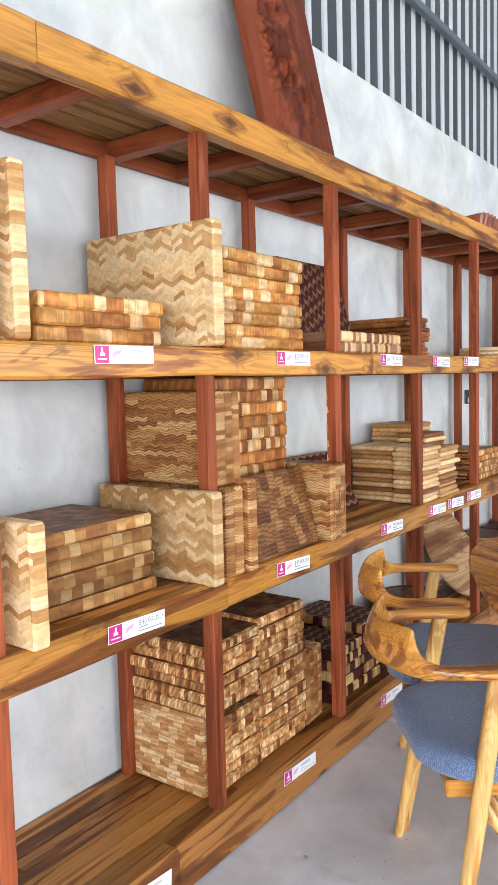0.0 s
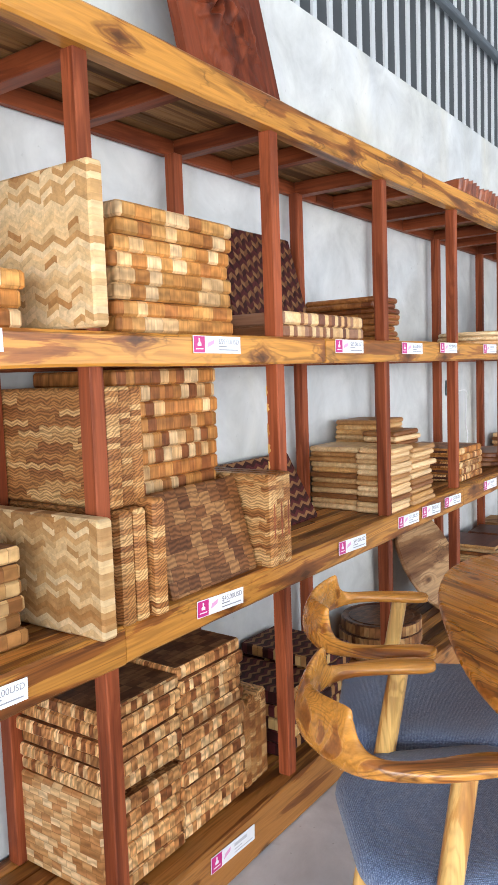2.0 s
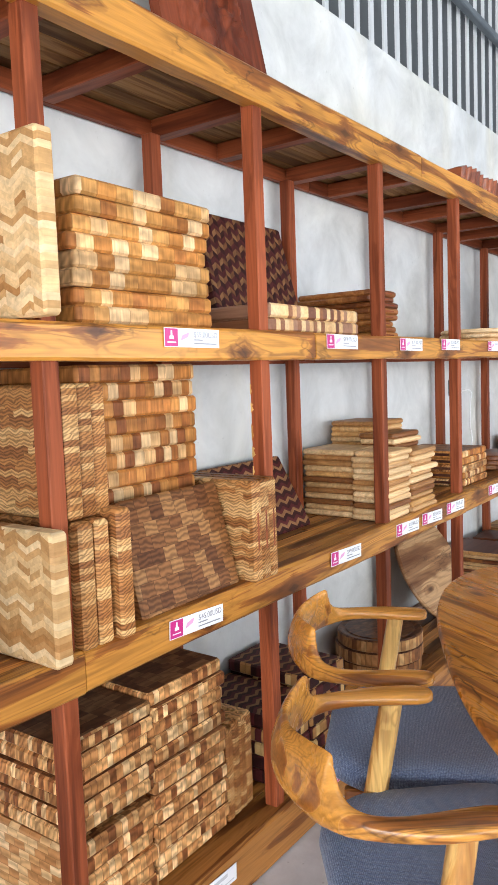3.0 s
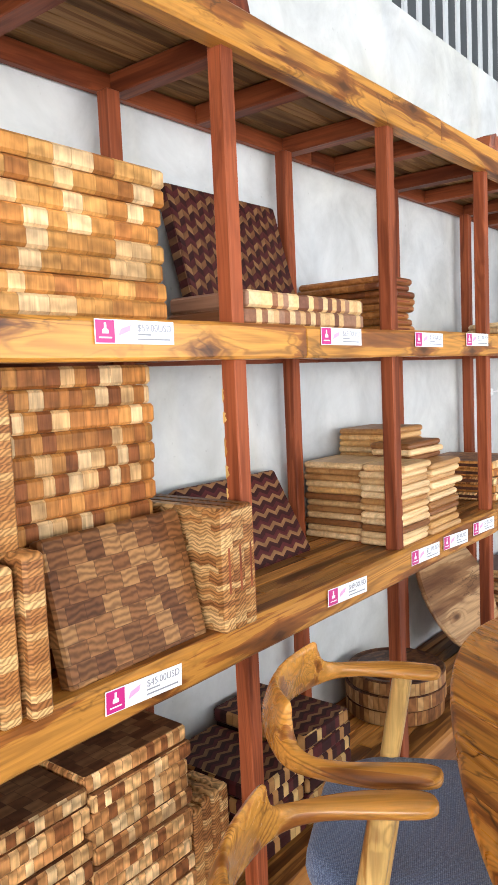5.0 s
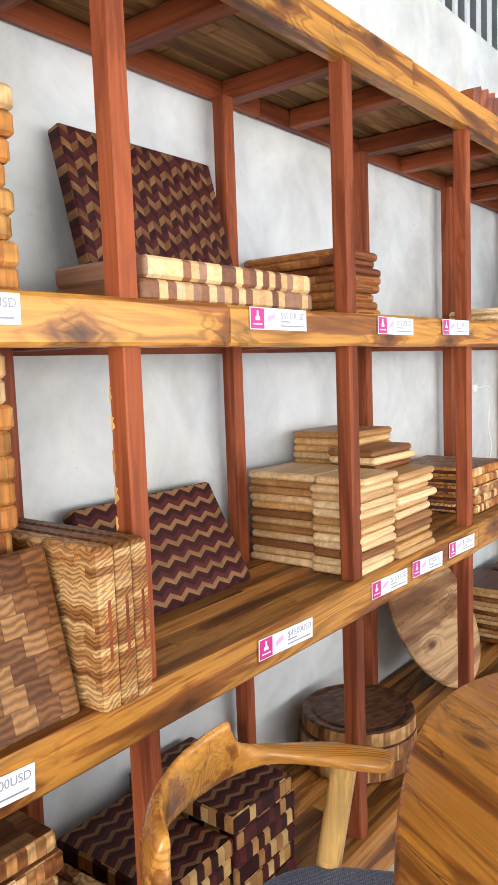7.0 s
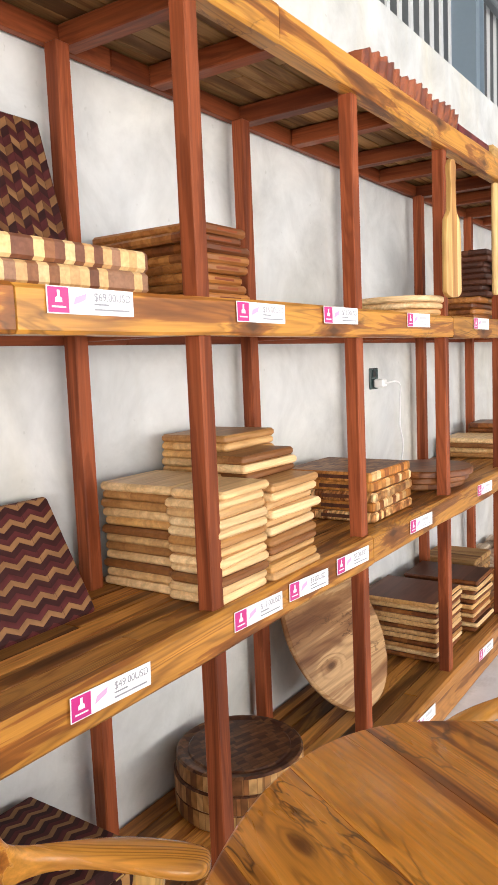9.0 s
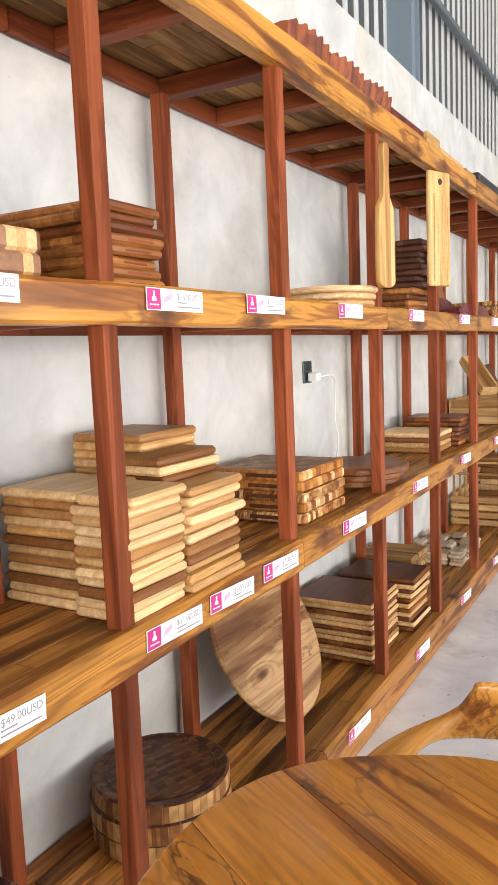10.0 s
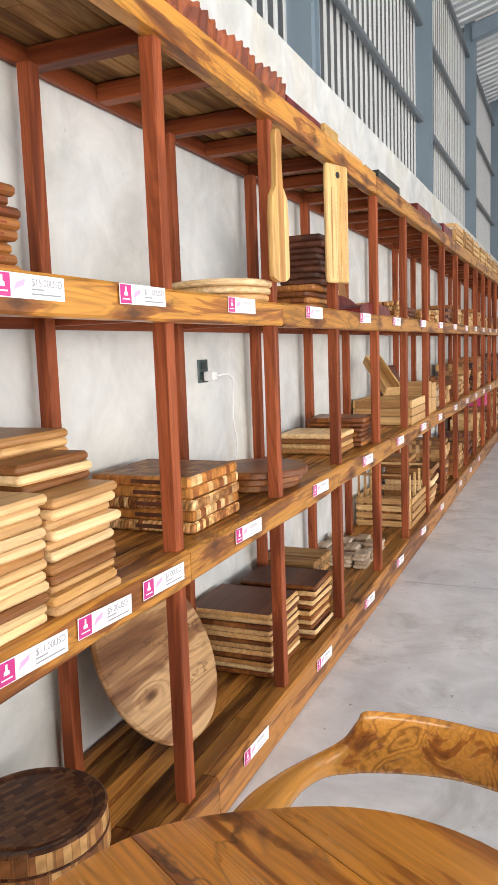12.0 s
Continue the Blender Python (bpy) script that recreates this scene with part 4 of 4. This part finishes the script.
lean, turn = radians(29.2), radians(0.4)
ax = Vector((math.sin(turn), math.cos(turn), 0))
out = Vector((math.cos(turn), -math.sin(turn), 0))
ay = Vector((0, 0, 1)) * math.cos(lean) - out * math.sin(lean)
o = Vector((-1.628, 4.933, B + 0.001)) + ay * 0.317
part("round_tabletop", disc(0.317, 0.024, 0.008, 64), SLABWOOD, None, "large round veined teak top leaning on the wall", axes_pose(*o, ax, ay, ax.cross(ay)), 40, category="tabletop")
stack(-1.545, 5.43, 5.77, 0.37, B, 12, 0.0208, TEAKBOARD, "thin dark-topped serving board in a stack", "low serving board stacks", 0.005, 1.0, mats=[REDBOARD, TEAKBOARD, TEAKBOARD], top=DARKBOARD)
stack(-1.51, 5.86, 6.13, 0.37, B, 11, 0.0218, TEAKBOARD, "thin dark-topped serving board in a stack", "low serving board stacks", 0.012, 1.5, mats=[REDBOARD, TEAKBOARD], top=DARKBOARD)
stack(-1.62, 6.22, 6.50, 0.30, B, 8, 0.03, UNDER, "dull brown board in a stack", "low serving board stacks", 0.006, 1.0)
for i in range(4):
    for j in range(4):
        stack(-1.56 - 0.092 * i, 7.00 + 0.125 * j, 7.115 + 0.125 * j, 0.082, B, 4 - (i + j) % 2, 0.022, WHITEWASH, "small bleached notched board in a stack", "bleached small boards", 0.006, 4)


def slat_rack(y0, y1, xf, z0, h, label):
    """A rack with pointed uprights and horizontal slats."""
    thing = empty("slatted_rack", pose(xf - 0.2, (y0 + y1) / 2, z0), label, "rack")
    w = (y1 - y0) / 2
    for x in (-0.19, 0.18):
        for y in (-w, -w * 0.35, w * 0.3, w - 0.02):
            part("upright", rings(bmesh.new(), [[(x, y + 0.01 - t, z), (x + 0.014, y + 0.01 - t, z), (x + 0.014, y + 0.01 + t, z), (x, y + 0.01 + t, z)] for z, t in ((0, 0.02), (h * 0.55, 0.02), (h * 0.7, 0.009), (h * 0.92, 0.009), (h, 0.004))]), CRATEWOOD, thing)
    for k in range(4):
        for x in (-0.205, 0.195):
            part("slat", cuboid(x, x + 0.013, -w, w, 0.01 + k * 0.055, 0.05 + k * 0.055, 0.002), CRATEWOOD, thing)
        part("slat", cuboid(-0.19, 0.19, -w - 0.014, -w - 0.002, 0.01 + k * 0.055, 0.05 + k * 0.055, 0.002), CRATEWOOD, thing)
    for y in (-w, w - 0.02):
        part("handle_bar", cuboid(-0.19, 0.194, y + 0.004, y + 0.016, h * 0.985, h * 1.03, 0.003), CRATEWOOD, thing)
    return thing


slat_rack(8.06, 8.62, -1.50, B, 0.38, "pale wooden slatted rack with pointed uprights")
stack(-1.50, 8.75, 9.15, 0.38, B, 7, 0.045, TEAKBOARD, "thick teak board in an uneven stack", "far board stacks", 0.03, 4, top=GREYTOP)
stack(-1.66, 8.77, 9.07, 0.25, B + 0.322, 2, 0.04, TEAKBOARD, "thick teak board on a stack", "far board stacks", 0.01, 2)

# farther bays, each with its own stacks
FAR = bmesh.new()
for i in range(12):
    y = 9.55 + i * BAY * 0.98
    if y > 17.5:
        break
    for z, tall in ((U, 0.20), (M, 0.34 if i > 1 else 0.2), (B, 0.42)):
        for side in (0, 1):
            th = rnd.choice((0.028, 0.04))
            a = y + side * 0.37 + rnd.uniform(0, 0.04)
            wide, deep, xf = rnd.uniform(0.24, 0.32), rnd.uniform(0.3, 0.36), -1.53 + rnd.uniform(-0.04, 0.02)
            slot = rnd.randrange(4)
            for k in range(int(tall * rnd.uniform(0.5, 1.15) / th)):
                dx, dy = rnd.uniform(-0.015, 0.015), rnd.uniform(-0.015, 0.015)
                n0 = len(FAR.faces)
                box(FAR, xf - deep + dx, xf + dx, a + dy, a + wide + dy, z + k * th, z + (k + 1) * th - 0.002)
                FAR.faces.ensure_lookup_table()
                for f in list(FAR.faces)[n0:]:
                    f.material_index = slot


def far_board(name, colours):
    w = Nodes(name, 0.5)
    geo = w.n("NewGeometry")
    x, y, z = w.split(w.coords(shift=False))
    cell = w.white(w.join(w.math("FLOOR", w.math("DIVIDE", y, 0.032)), geo.outputs["Random Per Island"], w.math("FLOOR", w.math("DIVIDE", x, 0.032))))
    n = len(colours)
    return w.done(w.ramp(w.math("ADD", w.math("MULTIPLY", cell, 0.6), w.math("MULTIPLY", geo.outputs["Random Per Island"], 0.4)), [((k + 0.3) / n, c) for k, c in enumerate(colours)]))


part("far_boards", FAR, [far_board("far_blocks", [COCOA, BROWN, TAN, CREAM]), far_board("far_teak", [BROWN, TAN, CREAM, TAN]), far_board("far_red", [COCOA, (0.3, 0.1, 0.03), (0.44, 0.18, 0.05)]), far_board("far_plum", [INK, PLUM, BROWN])],
     None, "mixed wooden boards stacked far down the shelving", kind="stuff", category="boards")
for y, mat in ((7.95, FINEBLOCK), (8.35, DARKBOARD), (8.75, CHECKER), (9.15, FINEBLOCK)):
    stack(-1.55, y, y + 0.3, 0.3, U, rnd.choice((3, 4, 5)), 0.03, mat, "small block board in a low stack", "far board stacks", 0.02, 4)
for y in (13.3, 13.62):
    part("pink_box", cuboid(-1.80, -1.56, y, y + 0.26, B + 0.425, B + 0.60, 0.003), PINKBOX, None, "bright pink cardboard box on a stack", category="box")

# ---- on top of the shelving ----
def carved_panel():
    """A tall redwood panel with carved relief: raised scrolls and ripples over the middle."""
    lx, ly, th = 0.54, 0.92, 0.035
    bm = bmesh.new()
    nx, ny = 64, 84
    grid = []
    for j in range(ny + 1):
        row = []
        for i in range(nx + 1):
            x, y = (i / nx - 0.5) * lx, (j / ny - 0.5) * ly
            edge = max(0.0, 1 - (abs(x) / (lx * 0.36)) ** 4) * max(0.0, 1 - (abs(y - 0.03) / (ly * 0.42)) ** 4)
            q = noise.noise((x * 7, y * 7, 1.0))
            d = math.sin(18 * q + 14 * math.hypot(x - 0.08, y + 0.12)) * 0.020 + 0.036 * noise.noise((x * 17, y * 13, 5.0)) + 0.018 * abs(noise.noise((x * 40, y * 30, 2.0)))
            mask = 1.0 if noise.noise((x * 4.5, y * 4.0, 8.0)) > -0.12 else 0.25
            row.append(bm.verts.new((x, y, th + edge * mask * d)))
        grid.append(row)
    for j in range(ny):
        for i in range(nx):
            bm.faces.new((grid[j][i], grid[j][i + 1], grid[j + 1][i + 1], grid[j + 1][i]))
    rim = [grid[0][i] for i in range(nx + 1)] + [grid[j][nx] for j in range(1, ny + 1)] + [grid[ny][i] for i in range(nx - 1, -1, -1)] + [grid[j][0] for j in range(ny - 1, 0, -1)]
    low = [bm.verts.new((v.co.x, v.co.y, 0)) for v in rim]
    n = len(rim)
    for i in range(n):
        bm.faces.new((rim[i], low[i], low[(i + 1) % n], rim[(i + 1) % n]))
    bm.faces.new(low)
    a = radians(12)
    m = axes_pose(-1.705 - 0.46 * math.sin(a), 3.12, T + 0.46 * math.cos(a), Vector((0, 1, 0)), Vector((-math.sin(a), 0, math.cos(a))), Vector((math.cos(a), 0, math.sin(a))))
    part("carved_panel", bm, CARVED, None, "dark red carved wooden relief panel leaning on the wall", m, 60, category="carving")


carved_panel()


def scalloped_tray(y0, y1, x, z, h, label):
    """A red tray with a scalloped, fluted front rim."""
    n = int((y1 - y0) / 0.014)
    loops = []
    for i in range(n + 1):
        y = y0 + (y1 - y0) * i / n
        s = math.sin((y - y0) / 0.06 * math.pi) ** 2 * 0.5 + 0.5 * math.sin((y - y0) / (y1 - y0) * math.pi)
        loops.append([(x + 0.01 * s, y, z), (x + 0.02 * s + 0.01, y, z + h * (0.80 + 0.2 * s)), (x - 0.015, y, z + h * (0.84 + 0.16 * s)), (x - 0.30, y, z + h * 0.6), (x - 0.33, y, z + h), (x - 0.34, y, z)])
    return part("scalloped_tray", rings(bmesh.new(), loops), REDTRAY, None, label, None, 50, category="tray", group="scalloped trays")


for a, b in ((4.70, 5.01), (5.015, 5.32), (5.325, 5.62)):
    scalloped_tray(a, b, -1.50, T, 0.095, "red polished tray with scalloped rim on the shelving top")
part("display_box", cuboid(-1.80, -1.50, 5.66, 6.10, T, T + 0.075, 0.006), PURPLE, None, "dark red low box on the shelving top", category="box")
part("display_box", cuboid(-1.72, -1.49, 6.14, 6.34, T, T + 0.085, 0.006), PALEBOARD, None, "pale wooden low box on the shelving top", category="box")
stack(-1.50, 6.36, 6.82, 0.3, T, 2, 0.03, TEAKBOARD, "teak board lying on the shelving top", "boards on top")
part("display_box", cuboid(-1.80, -1.50, 6.90, 7.12, T, T + 0.06, 0.006), PALEBOARD, None, "pale flat box on the shelving top", category="box")
part("display_box", cuboid(-1.78, -1.49, 7.16, 7.72, T, T + 0.085, 0.006), BLACK, None, "black low box on the shelving top", category="box")
part("display_box", cuboid(-1.78, -1.50, 8.4, 8.95, T, T + 0.10, 0.006), PURPLE, None, "dark red low box on the shelving top", category="box")
part("display_box", cuboid(-1.78, -1.50, 9.0, 9.5, T, T + 0.08, 0.006), GIRT, None, "grey low box on the shelving top", category="box")
part("display_box", cuboid(-1.78, -1.50, 9.6, 10.1, T, T + 0.12, 0.006), PURPLE, None, "dark red low box on the shelving top", category="box")
for y in (10.3, 11.0, 11.7, 12.4, 13.2, 14.0, 14.8):
    slat_rack(y, y + 0.5, -1.50, T, 0.20 + 0.04 * (int(y) % 2), "small pale slatted rack on the shelving top")

# ---- outlet with plug and cord ----
oy, oz = 5.715, 1.378
socket_thing = empty("wall_outlet", pose(WALL_X, oy, oz), "dark green wall outlet plate in the plaster", "outlet")
part("plate", cuboid(0.0, 0.008, -0.045, 0.045, -0.05, 0.05, 0.003), OUTLET, socket_thing)
for z in (-0.022, 0.024):
    part("socket", cuboid(0.0085, 0.011, -0.018, 0.018, z - 0.016, z + 0.016, 0.001), BLACK, socket_thing)
plug = empty("charger", pose(WALL_X + 0.012, oy + 0.005, oz - 0.022), "white charger with a hanging white cord", "charger")
part("body", cuboid(0, 0.05, -0.022, 0.022, -0.02, 0.02, 0.006), PLASTIC, plug)
cu = bpy.data.curves.new("cord", "CURVE")
cu.dimensions, cu.bevel_depth, cu.bevel_resolution = "3D", 0.0042 * S, 3
sp = cu.splines.new("BEZIER")
cord = [(0.05, 0.0, 0.0), (0.075, 0.09, 0.0), (0.04, 0.20, -0.09), (0.03, 0.215, -0.22), (0.03, 0.25, -0.32), (0.03, 0.22, -0.42), (0.05, 0.19, -0.49)]
sp.bezier_points.add(len(cord) - 1)
for p, c in zip(sp.bezier_points, cord):
    p.co = [S * v for v in c]
    p.handle_left_type = p.handle_right_type = "AUTO"
cu.materials.append(PLASTIC)
put("cord", cu, pose(0, 0, 0), plug)

# ---- the oval table ----
TX, TY, TZ, TA = -0.466, 2.926, 0.856, 150.0
LA, LB, TH, SKEW, FULL = 0.795, 0.412, 0.042, radians(117.5 - 150.0), 2.6
table = empty("oval_table", pose(TX, TY, 0, 0, 0, TA), "oval polished teak dining table with joined planks", "table")


def rim_points(inset, n=240):
    """The rounded oval of the top, turned by SKEW against the planks."""
    a, b, c, s = LA - inset, LB - inset, math.cos(SKEW), math.sin(SKEW)
    pts = []
    for i in range(n):
        t = 2 * math.pi * i / n
        u = a * math.copysign(abs(math.cos(t)) ** (2 / FULL), math.cos(t))
        v = b * math.copysign(abs(math.sin(t)) ** (2 / FULL), math.sin(t))
        pts.append((u * c - v * s, u * s + v * c))
    return pts


def oval_span(v, pts):
    """The x range of the rim at height v."""
    xs = []
    for (x0, y0), (x1, y1) in zip(pts, pts[1:] + pts[:1]):
        if (y0 <= v) != (y1 <= v):
            xs.append(x0 + (x1 - x0) * (v - y0) / (y1 - y0))
    return (min(xs), max(xs)) if xs else (0.0, 0.0)


VMAX = max(v for u, v in rim_points(0))
strips = 7
for k in range(strips):
    v0, v1 = -VMAX + 2 * VMAX * k / strips + 0.0006, -VMAX + 2 * VMAX * (k + 1) / strips - 0.0006
    n = 26

    def rim_loop(inset, z):
        pts = rim_points(inset)
        top = max(v for u, v in pts) - 0.0002
        vs = [max(-top, min(top, v0 + (v1 - v0) * i / n)) for i in range(n + 1)]
        return [(oval_span(v, pts)[0], v, z) for v in vs] + [(oval_span(v, pts)[1], v, z) for v in reversed(vs)]

    bm = rings(bmesh.new(), [rim_loop(0.022, TZ - TH), rim_loop(0.004, TZ - TH * 0.55), rim_loop(0.0, TZ - 0.014), rim_loop(0.003, TZ - 0.004), rim_loop(0.009, TZ)])
    bmesh.ops.remove_doubles(bm, verts=bm.verts, dist=0.0002)
    part("top_plank", bm, TABLE, table, smooth=45)
for sx, sy in ((-0.26, 0.17), (0.26, -0.17)):
    part("pedestal", rings(bmesh.new(), [[(sx + r * math.cos(2 * math.pi * i / 20), sy + r * math.sin(2 * math.pi * i / 20), z) for i in range(20)] for r, z in ((0.09, 0.03), (0.05, 0.12), (0.045, 0.5), (0.09, TZ - TH - 0.001))]), TABLE, table, smooth=40)
    part("foot", cuboid(sx - 0.04, sx + 0.04, sy - 0.2, sy + 0.2, 0, 0.03, 0.008), TABLE, table)


# ---- chairs ----
def glide(rows, steps):
    """Smooth rows of numbers by a Catmull-Rom curve."""
    out = []
    for i in range(len(rows) - 1):
        p = [rows[max(0, min(len(rows) - 1, i + k))] for k in (-1, 0, 1, 2)]
        for j in range(steps):
            f = j / steps
            out.append([0.5 * (2 * b + (c - a) * f + (2 * a - 5 * b + 4 * c - d) * f * f + (3 * b - a - 3 * c + d) * f ** 3) for a, b, c, d in zip(*p)])
    return out + [list(rows[-1])]


# half of the bent rail from an arm's tip to the middle of the back: x, y, half width, lower and upper height, in metres
RAIL = [(0.019, 0.212, 0.006, 0.672, 0.684), (0.013, 0.212, 0.019, 0.667, 0.689), (-0.004, 0.213, 0.0275, 0.665, 0.691), (-0.035, 0.216, 0.0295, 0.664, 0.692), (-0.09, 0.221, 0.0275, 0.663, 0.691),
        (-0.145, 0.219, 0.0205, 0.662, 0.690), (-0.19, 0.209, 0.0155, 0.660, 0.691), (-0.220, 0.194, 0.0135, 0.657, 0.698), (-0.237, 0.178, 0.0135, 0.655, 0.714), (-0.2475, 0.166, 0.0135, 0.654, 0.740),
        (-0.255, 0.156, 0.0135, 0.653, 0.758), (-0.275, 0.118, 0.0135, 0.653, 0.757), (-0.293, 0.074, 0.0135, 0.653, 0.753), (-0.303, 0.036, 0.0135, 0.653, 0.749), (-0.306, 0.0, 0.0135, 0.653, 0.747)]


def chair(name_m, label):
    """An elbow chair: flat arms that narrow to a neck and rise into a tall bent back, four slanting round legs, upholstered seat.
    Its own x points ahead, y to its left; the arm tips lie near x = 0."""
    thing = empty("armchair", name_m, label, "chair", "armchairs round the table")
    k1 = 1 / S
    half = glide(RAIL, 6)
    path = half + [[x, -y, w, a, b] for x, y, w, a, b in reversed(half[:-1])]
    n = len(path)
    loops = []
    for i, (x, y, wide, low, high) in enumerate(path):
        a, b = path[max(i - 1, 0)], path[min(i + 1, n - 1)]
        t = Vector((b[0] - a[0], b[1] - a[1])).normalized()
        nx, ny = t.y, -t.x
        rise = max(0.0, high - 0.692)
        loop = []
        for k in range(16):
            ang = 2 * math.pi * k / 16
            ca, sa = math.cos(ang), math.sin(ang)
            p = math.copysign(abs(ca) ** 0.72, ca) * wide
            q = (low + high) / 2 + math.copysign(abs(sa) ** 0.72, sa) * (high - low) / 2
            # the back's upper edge leans outward and thins
            off = p * (1 - 0.3 * (rise > 0) * max(0, sa) * min(1, rise / 0.05)) - 0.25 * max(0, q - 0.69)
            loop.append(((x + nx * off) * k1, (y + ny * off) * k1, q * k1))
        loops.append(loop)
    part("rail", rings(bmesh.new(), loops), CHAIRWOOD, thing, "bent teak arm and back rail", smooth=60)

    def leg(name, top, foot, r0, r1, mat):
        ps = []
        for i in range(7):
            f = i / 6
            r = (r0 + (r1 - r0) * f ** 1.5 + 0.002 * math.sin(math.pi * f)) * k1
            c = (Vector(foot) * f + Vector(top) * (1 - f)) * k1
            ps.append([(c.x + r * math.cos(2 * math.pi * k / 16), c.y + r * math.sin(2 * math.pi * k / 16), c.z) for k in range(16)])
        part(name, rings(bmesh.new(), ps[::-1]), mat, thing, smooth=60)

    for sgn in (1, -1):
        leg("arm_leg", (-0.062, sgn * 0.220, 0.667), (-0.178, sgn * 0.262, 0.0), 0.0215, 0.0135, LEGWOOD)
        leg("cross_leg", (-0.13, sgn * 0.165, 0.40), (0.17, sgn * 0.20, 0.0), 0.0185, 0.0135, LEGWOOD)
        part("side_rail", cuboid(-0.20, 0.20, sgn * 0.215 - 0.013, sgn * 0.215 + 0.013, 0.425, 0.472, 0.005), CHAIRWOOD, thing)
    part("front_rail", cuboid(0.165, 0.195, -0.2, 0.2, 0.425, 0.472, 0.005), CHAIRWOOD, thing)
    part("rear_rail", cuboid(-0.185, -0.155, -0.2, 0.2, 0.425, 0.472, 0.005), CHAIRWOOD, thing)
    # seat: a thick cushion, dished towards the middle, its rear corners cut off
    loops = []
    for f, z in ((0.84, 0.415), (0.93, 0.419), (0.985, 0.430), (1.0, 0.445), (0.99, 0.462), (0.955, 0.475), (0.89, 0.482), (0.7, 0.483), (0.4, 0.480), (0.1, 0.478)):
        pts = outline(0.455, 0.495, 0.12, 8)
        loops.append([(x * f * k1, y * f * (1.0 - 0.16 * (x < 0) * (abs(x) / 0.2275) ** 2) * k1, z * k1) for x, y in pts])
    part("seat", rings(bmesh.new(), loops), TWEED, thing, "blue tweed upholstered seat", smooth=70)
    return thing


chair_a = chair(pose(-0.618 / S, 2.173 / S, 0, 0, 0, 38.5), "teak armchair with blue tweed seat beside the table")
copy_thing(chair_a, pose(-0.866, 2.610, 0, 0, 0, 24.7))
copy_thing(chair_a, pose(-0.575, 3.187, 0, 0, 0, -100.0))
